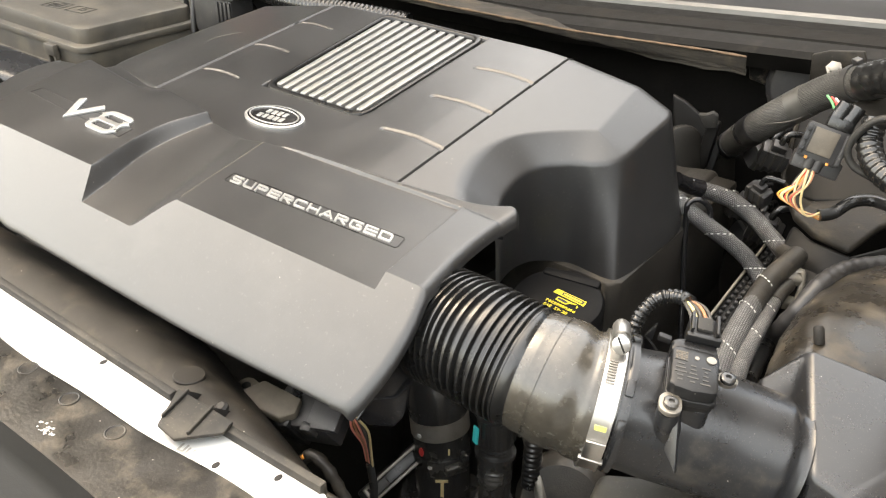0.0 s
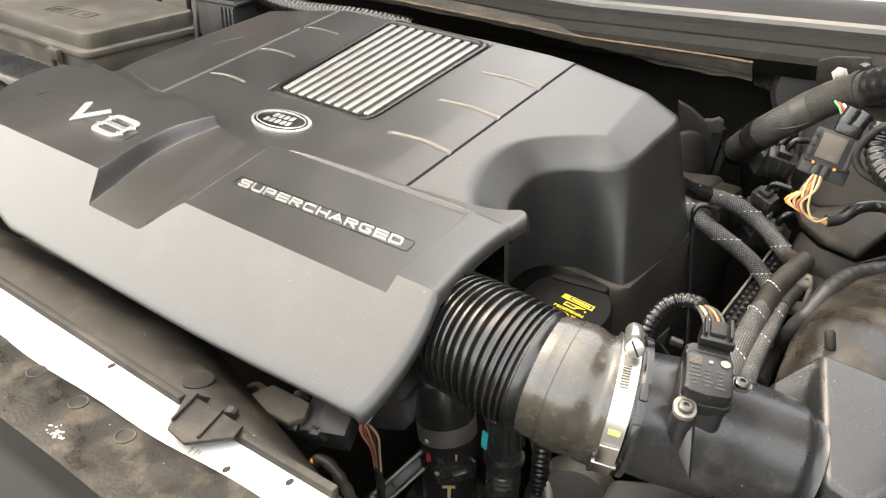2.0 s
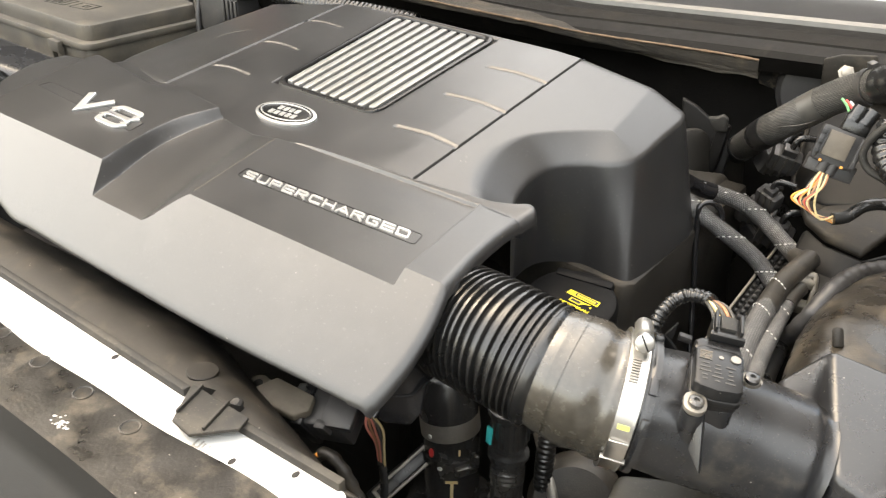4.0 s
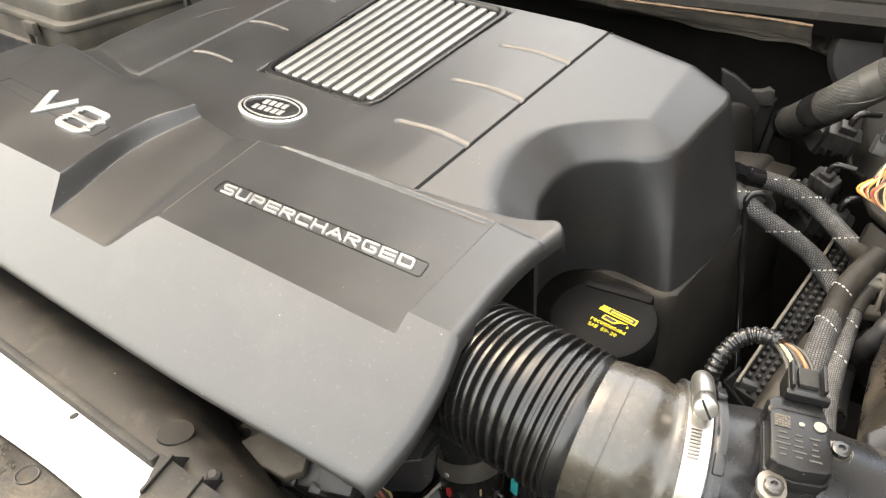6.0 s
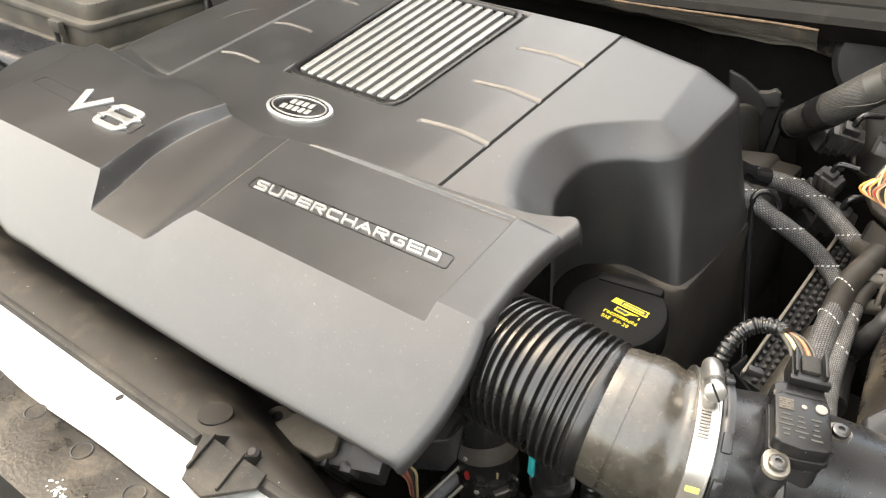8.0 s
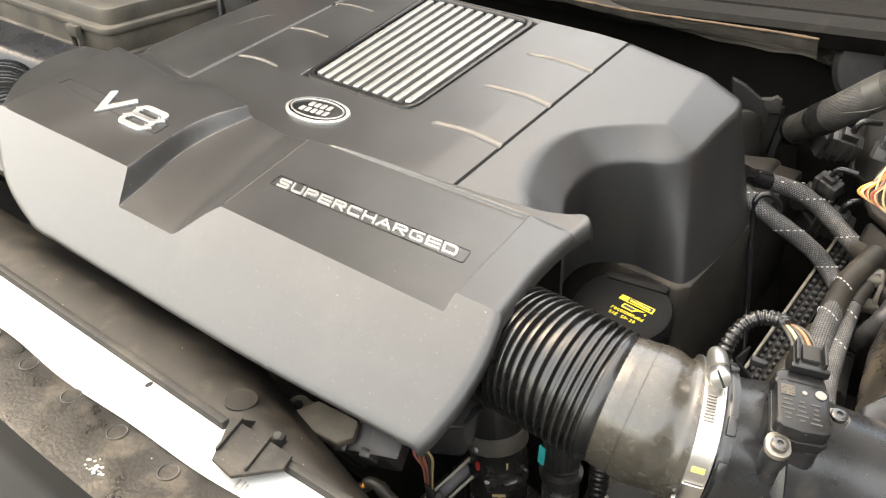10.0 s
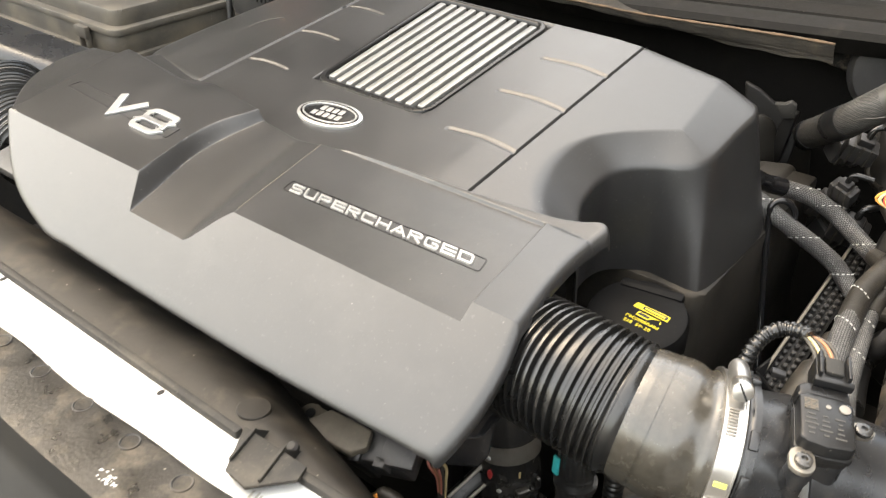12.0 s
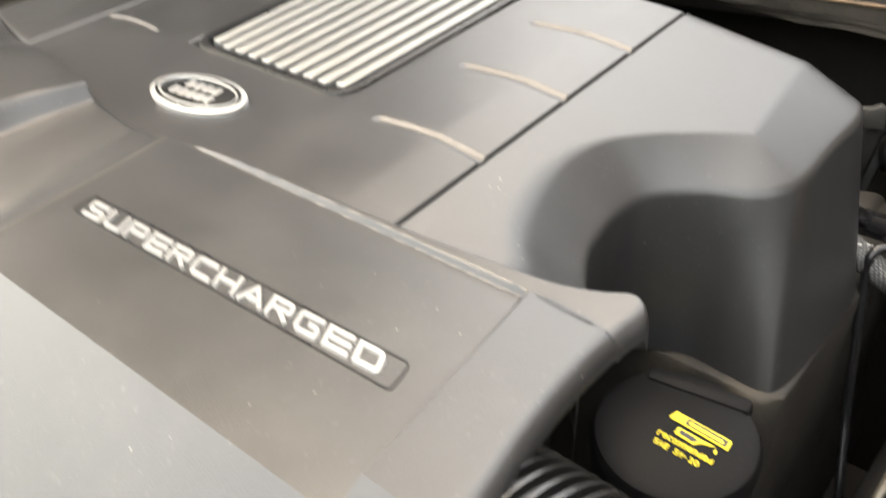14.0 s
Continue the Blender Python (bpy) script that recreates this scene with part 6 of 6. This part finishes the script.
for e in (-1, 1):
    part("boot_tube", tube([MM @ Vector((0.010 + e * 0.008, 0.040, 0.006)), MM @ Vector((0.014 + e * 0.008, 0.062, 0.006))], 0.008, 14, 0.004), RUBBER, mod)
    part("outlet", tube([MM @ Vector((e * 0.006, -0.022, 0.006)), MM @ Vector((e * 0.006 - 0.001, -0.038, 0.004))], 0.0055, 12, 0.004), BLACK, mod)
    part("orange_seal", box((0.004, 0.004, 0.003), MM @ pose(e * 0.015, -0.024, 0.013), 0.0005), ORANGE, mod)
part("lower_tray", box((0.066, 0.024, 0.030), MM @ pose(0.004, -0.030, -0.012), 0.002), BLACK, mod)
rnd = random.Random(4)
for i in range(14):
    m = (CREAM, RED, CREAM, BROWNW, CREAM, ORANGE, BARG)[i % 7]
    a = rnd.uniform(-1, 1)
    e = rnd.uniform(-0.012, 0.012)
    part("wire", tube([MM @ Vector((0.006 * a, -0.034, 0.005)), MM @ Vector((0.005 * a + e * 0.6 - 0.004, -0.060, 0.010 + e * 0.4)), MM @ Vector((e - 0.012 * (1 + a) * 0.8, -0.086, 0.010)),
                       MM @ Vector((0.012 + e, -0.098 - e * 0.3, 0.006)), MM @ Vector((0.040, -0.094 + e * 0.6, -0.004))], 0.0012, 8, 0.004), m, mod)
for i, m in enumerate((GREEN, RED, BARW)):
    part("upper_wire", tube([MM @ Vector((-0.006 + i * 0.006, 0.050, -0.004)), MM @ Vector((-0.012 + i * 0.006, 0.058, -0.010)), MM @ Vector((-0.020 + i * 0.006, 0.064, -0.020))], 0.0014, 8, 0.004), m, mod)
tape = thing("taped_harness", "black taped cable harness with conduit", "cable", (0.56, 0.44, 0.93))
part("taped_sleeve", tube([MM @ Vector((0.038, -0.095, -0.004)), MM @ Vector((0.055, -0.085, -0.010)), MM @ Vector((0.072, -0.062, -0.018)), MM @ Vector((0.10, -0.05, -0.03)), (0.60, 0.475, 0.945), (0.68, 0.50, 0.94)], 0.0065, 12, 0.004), RUBBER, tape)
part("conduit", tube([(0.546, 0.468, 1.034), (0.547, 0.458, 1.014), (0.560, 0.440, 0.999), (0.585, 0.420, 0.992), (0.63, 0.40, 0.985)], lambda s: 0.0112 + 0.0012 * (int(s / 0.004) % 2), 18, 0.002), RUBBER, tape)
part("loop", tube([(0.60, 0.45, 1.046), (0.570, 0.45, 1.045), (0.548, 0.45, 1.037), (0.534, 0.45, 1.016), (0.532, 0.45, 1.000), (0.540, 0.45, 0.988), (0.555, 0.45, 0.982), (0.575, 0.45, 0.976)], 0.0046, 12, 0.004, flat=0.8), GREYBRACKET, tape)
part("twisted_cable", tube([(0.5250, 0.345, 0.820), (0.5350, 0.335, 0.850), (0.5460, 0.335, 0.8760), (0.5537, 0.358, 0.8936), (0.5589, 0.3939, 0.894), (0.5689, 0.4283, 0.8909), (0.5895, 0.4538, 0.8909), (0.6209, 0.4801, 0.8918), (0.68, 0.50, 0.893)], lambda s: 0.0092 + 0.0004 * math.sin(s * 420), 16, 0.002), BLACK, tape, "twisted black cable over the arch")

# ---- braided hoses, dipstick, radiator plate ----
H1 = [(0.3727, 0.498, 0.8949), (0.4025, 0.52, 0.8823), (0.4312, 0.525, 0.8668), (0.4628, 0.51, 0.8548), (0.4911, 0.48, 0.8541), (0.504, 0.46, 0.8606)]
H2 = [(0.3480, 0.425, 0.9150), (0.3656, 0.445, 0.8994), (0.3875, 0.447, 0.8867), (0.4068, 0.455, 0.873), (0.4487, 0.47, 0.8425), (0.4769, 0.462, 0.8213), (0.493, 0.44, 0.8197), (0.500, 0.41, 0.810)]
H3 = [(0.5072, 0.46, 0.8689), (0.5045, 0.44, 0.867), (0.499, 0.405, 0.8623), (0.5001, 0.37, 0.8609), (0.5063, 0.31, 0.8658), (0.5149, 0.25, 0.8698), (0.5275, 0.19, 0.878), (0.5382, 0.15, 0.8844)]
H4 = [(0.5138, 0.42, 0.8524), (0.5124, 0.395, 0.8521), (0.5167, 0.355, 0.8548), (0.5251, 0.29, 0.865), (0.536, 0.22, 0.8764), (0.5472, 0.17, 0.8852)]


def dashes(path, radius, at, parent, plane, turn=(-60, 150), n=9):
    """White tracer dashes where a slanting ring crosses a hose."""
    p = smooth_path(path, 0.002)
    i0 = int(at * (len(p) - 1))
    t = (p[min(i0 + 2, len(p) - 1)] - p[max(0, i0 - 2)]).normalized()
    s = t.cross(Vector((0, 0, 1))).normalized()
    u = s.cross(t)
    plane = Vector(plane).normalized()
    def at_angle(a):
        o = s * math.cos(a) + u * math.sin(a)
        return p[i0] + (o - t * (o.dot(plane) / t.dot(plane))) * radius, o
    for k in range(n):
        a = radians(turn[0] + (turn[1] - turn[0]) * k / (n - 1))
        c, o = at_angle(a)
        part("tracer_dash", box((0.0028, 0.0012, 0.0007), frame_on(c, o, at_angle(a + 0.1)[0] - c), 0), BARW, parent)


b1 = thing("braided_hose", "black braided hose with white dashed tracer, metal end", "braided hose", (0.42, 0.5, 0.86), group="braided hoses")
part("sleeve", tube(H1, 0.0098, 24, 0.003), BRAID, b1)
part("metal_end", tube([(0.3548, 0.465, 0.9134), (0.3611, 0.485, 0.9014), (0.3749, 0.50, 0.8941)], lambda s: 0.0094 + 0.0008 * step(s, 0.026, 0.028), 22, 0.002), GLOSS, b1, "glossy black metal end")
part("worn_end", tube([(0.4870, 0.485, 0.8541), (0.4960, 0.472, 0.8570), (0.504, 0.460, 0.8606)], 0.0104, 20, 0.003), WORN, b1, "dusty worn smooth end")
b2 = thing("braided_hose", "black braided hose with white dashed tracer", "braided hose", (0.42, 0.46, 0.86), group="braided hoses")
part("sleeve", tube(H2, 0.0096, 24, 0.003), BRAID, b2)
b3 = thing("braided_hose", "braided hose with worn dusty bend, past the cooler plate", "braided hose", (0.5, 0.36, 0.83), group="braided hoses")
part("sleeve", tube(H3, 0.0108, 24, 0.003), BRAID, b3)
part("worn_sleeve", tube(H3[:4] + [(0.5035, 0.335, 0.8630)], lambda s: 0.0113 + 0.0004 * noise.noise((s * 60, 0, 3)), 24, 0.003), WORN, b3, "dusty worn smooth sleeve")
b4 = thing("braided_hose", "thin braided hose beside the thick one", "braided hose", (0.54, 0.36, 0.82), group="braided hoses")
part("sleeve", tube(H4, 0.0074, 20, 0.003), BRAID, b4)
part("worn_sleeve", tube(H4[:2] + [(0.5145, 0.375, 0.8533)], 0.0079, 20, 0.003), WORN, b4, "dusty worn smooth sleeve")
solo("dark_hose", tube([(0.5347, 0.43, 0.8087), (0.5265, 0.40, 0.8154), (0.5258, 0.35, 0.8267), (0.5322, 0.29, 0.8398), (0.5439, 0.22, 0.8615)], 0.0085, 18, 0.004), RUBBER, "plain black rubber hose under the braided ones", "hose")
for at in (0.04, 0.32, 0.68):
    dashes(H1, 0.0101, at, b1, (-0.33, 0.42, 0.85))
for at in (0.14, 0.42, 0.66):
    dashes(H2, 0.0099, at, b2, (-0.33, 0.42, 0.85))
for at in (0.23, 0.44, 0.72):
    dashes(H3, 0.0117, at, b3, (0.56, 0.74, 0.38), (-40, 130))
for at in (0.26, 0.54):
    dashes(H4, 0.0081, at, b4, (0.56, 0.74, 0.38), (-40, 130), 6)
hclip = thing("hose_clip", "dusty light grey plastic hose clip", "clip", (0.516, 0.43, 0.84))
for at in ((0.5059, 0.43, 0.8537), (0.5124, 0.42, 0.8300)):
    part("jaw", box((0.022, 0.014, 0.012), pose(at[0] + 0.006, at[1], at[2] + 0.002, 15, 10, 35), 0.0035, 3), CLIPGREY, hclip)
part("bridge", tube([(0.5080, 0.436, 0.8590), (0.5201, 0.440, 0.8622), (0.5235, 0.435, 0.8530), (0.5250, 0.430, 0.8464), (0.5244, 0.420, 0.8290)], 0.0048, 12, 0.003, flat=0.6), CLIPGREY, hclip)
part("tab", box((0.014, 0.008, 0.005), pose(0.507, 0.452, 0.873, 10, 10, 40), 0.0015), CLIPGREY, hclip)
solo("hose_fitting", lathe(((0.013, 0), (0.016, 0.004), (0.016, 0.02), (0.011, 0.024), (0.011, 0.05), (0, 0.05)), frame_on((0.538, 0.47, 0.78), (0.1, -0.2, 1), (1, 0, 0)), 20), WORN, "dusty cast metal hose fitting", "fitting")
dip = thing("dipstick", "thin black dipstick rod with a loop", "dipstick", (0.39, 0.43, 0.85))
part("rod", tube([(0.3828, 0.44, 0.8923), (0.3853, 0.438, 0.8735), (0.3929, 0.43, 0.8348), (0.4043, 0.42, 0.778), (0.4174, 0.40, 0.7339), (0.432, 0.38, 0.68)], 0.0034, 14, 0.004), GLOSS, dip, "glossy black rod")
part("loop", tube([(0.3833, 0.44, 0.8896), (0.3826, 0.44, 0.898), (0.3851, 0.445, 0.9026), (0.3915, 0.45, 0.9041), (0.3989, 0.455, 0.8995), (0.404, 0.458, 0.8898), (0.4049, 0.455, 0.8804)], 0.0034, 14, 0.002), GLOSS, dip)
rad = thing("finned_plate", "grey perforated plate edge of a small cooler", "cooler", (0.46, 0.38, 0.78))
PA, PB = Vector((0.4394, 0.54, 0.7939)), Vector((0.4610, 0.305, 0.829))
dirp = (PB - PA).normalized()
CF = frame_on((PA + PB) / 2, (0.35, -0.25, 1), dirp)
LENP = (PB - PA).length
part("edge", box((LENP, 0.0030, 0.010), CF, 0.001), CLIPGREY, rad, "pale metal edge")
part("core", box((LENP, 0.026, 0.05), CF @ pose(0, 0.014, -0.030), 0.001), DEEP, rad)
part("tan_plate", box((LENP * 0.8, 0.030, 0.004), CF @ pose(0.02, 0.046, -0.004), 0.001), LEDGE, rad, "dusty tan plate")
for i in range(24):
    for j in range(3):
        part("fin", box((0.0052, 0.0050, 0.010), CF @ pose(LENP * ((i + 0.5 + 0.5 * (j % 2)) / 24.5 - 0.5), 0.006 + 0.0074 * j, -0.005), 0.0012, 1), BLACK, rad)
solo("ring_clip", tube([CF @ Vector((0.012 * math.cos(a) * 0.6 + 0.005, 0.012 * math.sin(a) * 0.45 + 0.036, 0.010)) for a in [k * math.pi / 6 for k in range(12)]], 0.0022, 10, 0.002), CLIPGREY, "small dusty ring clip on the cooler", "clip")
solo("brown_pipe", tube([(0.495, 0.335, 0.812), (0.490, 0.30, 0.800), (0.486, 0.24, 0.775), (0.484, 0.19, 0.74)], lambda s: 0.0165 - 0.003 * (s < 0.012), 22, 0.004), WORN, "dusty brown rubber pipe", "pipe")
solo("metal_pipe_end", lathe(((0.014, 0), (0.015, 0.004), (0.013, 0.02), (0.006, 0.028), (0, 0.028)), frame_on((0.495, 0.340, 0.815), (0.05, 0.55, 0.6), (1, 0, 0)), 20), WORN, "dull metal pipe end cap", "cap")


def connector(x, y, z, s, turn):
    """A small multi-pin plug with ribs and a short lead."""
    t = thing("cable_connector", "small dark cable connector among the hoses", "connector", (x, y, z), group="cable connectors")
    m = pose(x, y, z, 20, 14, turn)
    part("housing", box((s, s * 0.62, s * 0.7), m, 0.003), BLACK, t)
    for k in range(3):
        part("rib", box((s * 0.10, s * 0.66, s * 0.74), m @ pose((k - 1) * s * 0.28, 0, 0), 0.001), GREYBRACKET, t)
    part("cap", box((s * 0.5, s * 0.4, s * 0.3), m @ pose(0, 0, s * 0.45), 0.002), BLACK, t)
    part("lead", tube([m @ Vector((0, 0, s * 0.5)), m @ Vector((s * 0.1, s * 0.2, s * 0.9)), m @ Vector((s * 0.7, s * 0.5, s * 0.9))], s * 0.11, 10, 0.004), RUBBER, t)


for spec in ((0.419, 0.610, 0.912, 0.036, 20), (0.398, 0.640, 0.895, 0.040, 50), (0.424, 0.560, 0.880, 0.030, -15), (0.402, 0.575, 0.850, 0.036, 35), (0.440, 0.560, 0.835, 0.040, 10), (0.410, 0.60, 0.80, 0.045, 60)):
    connector(*spec)
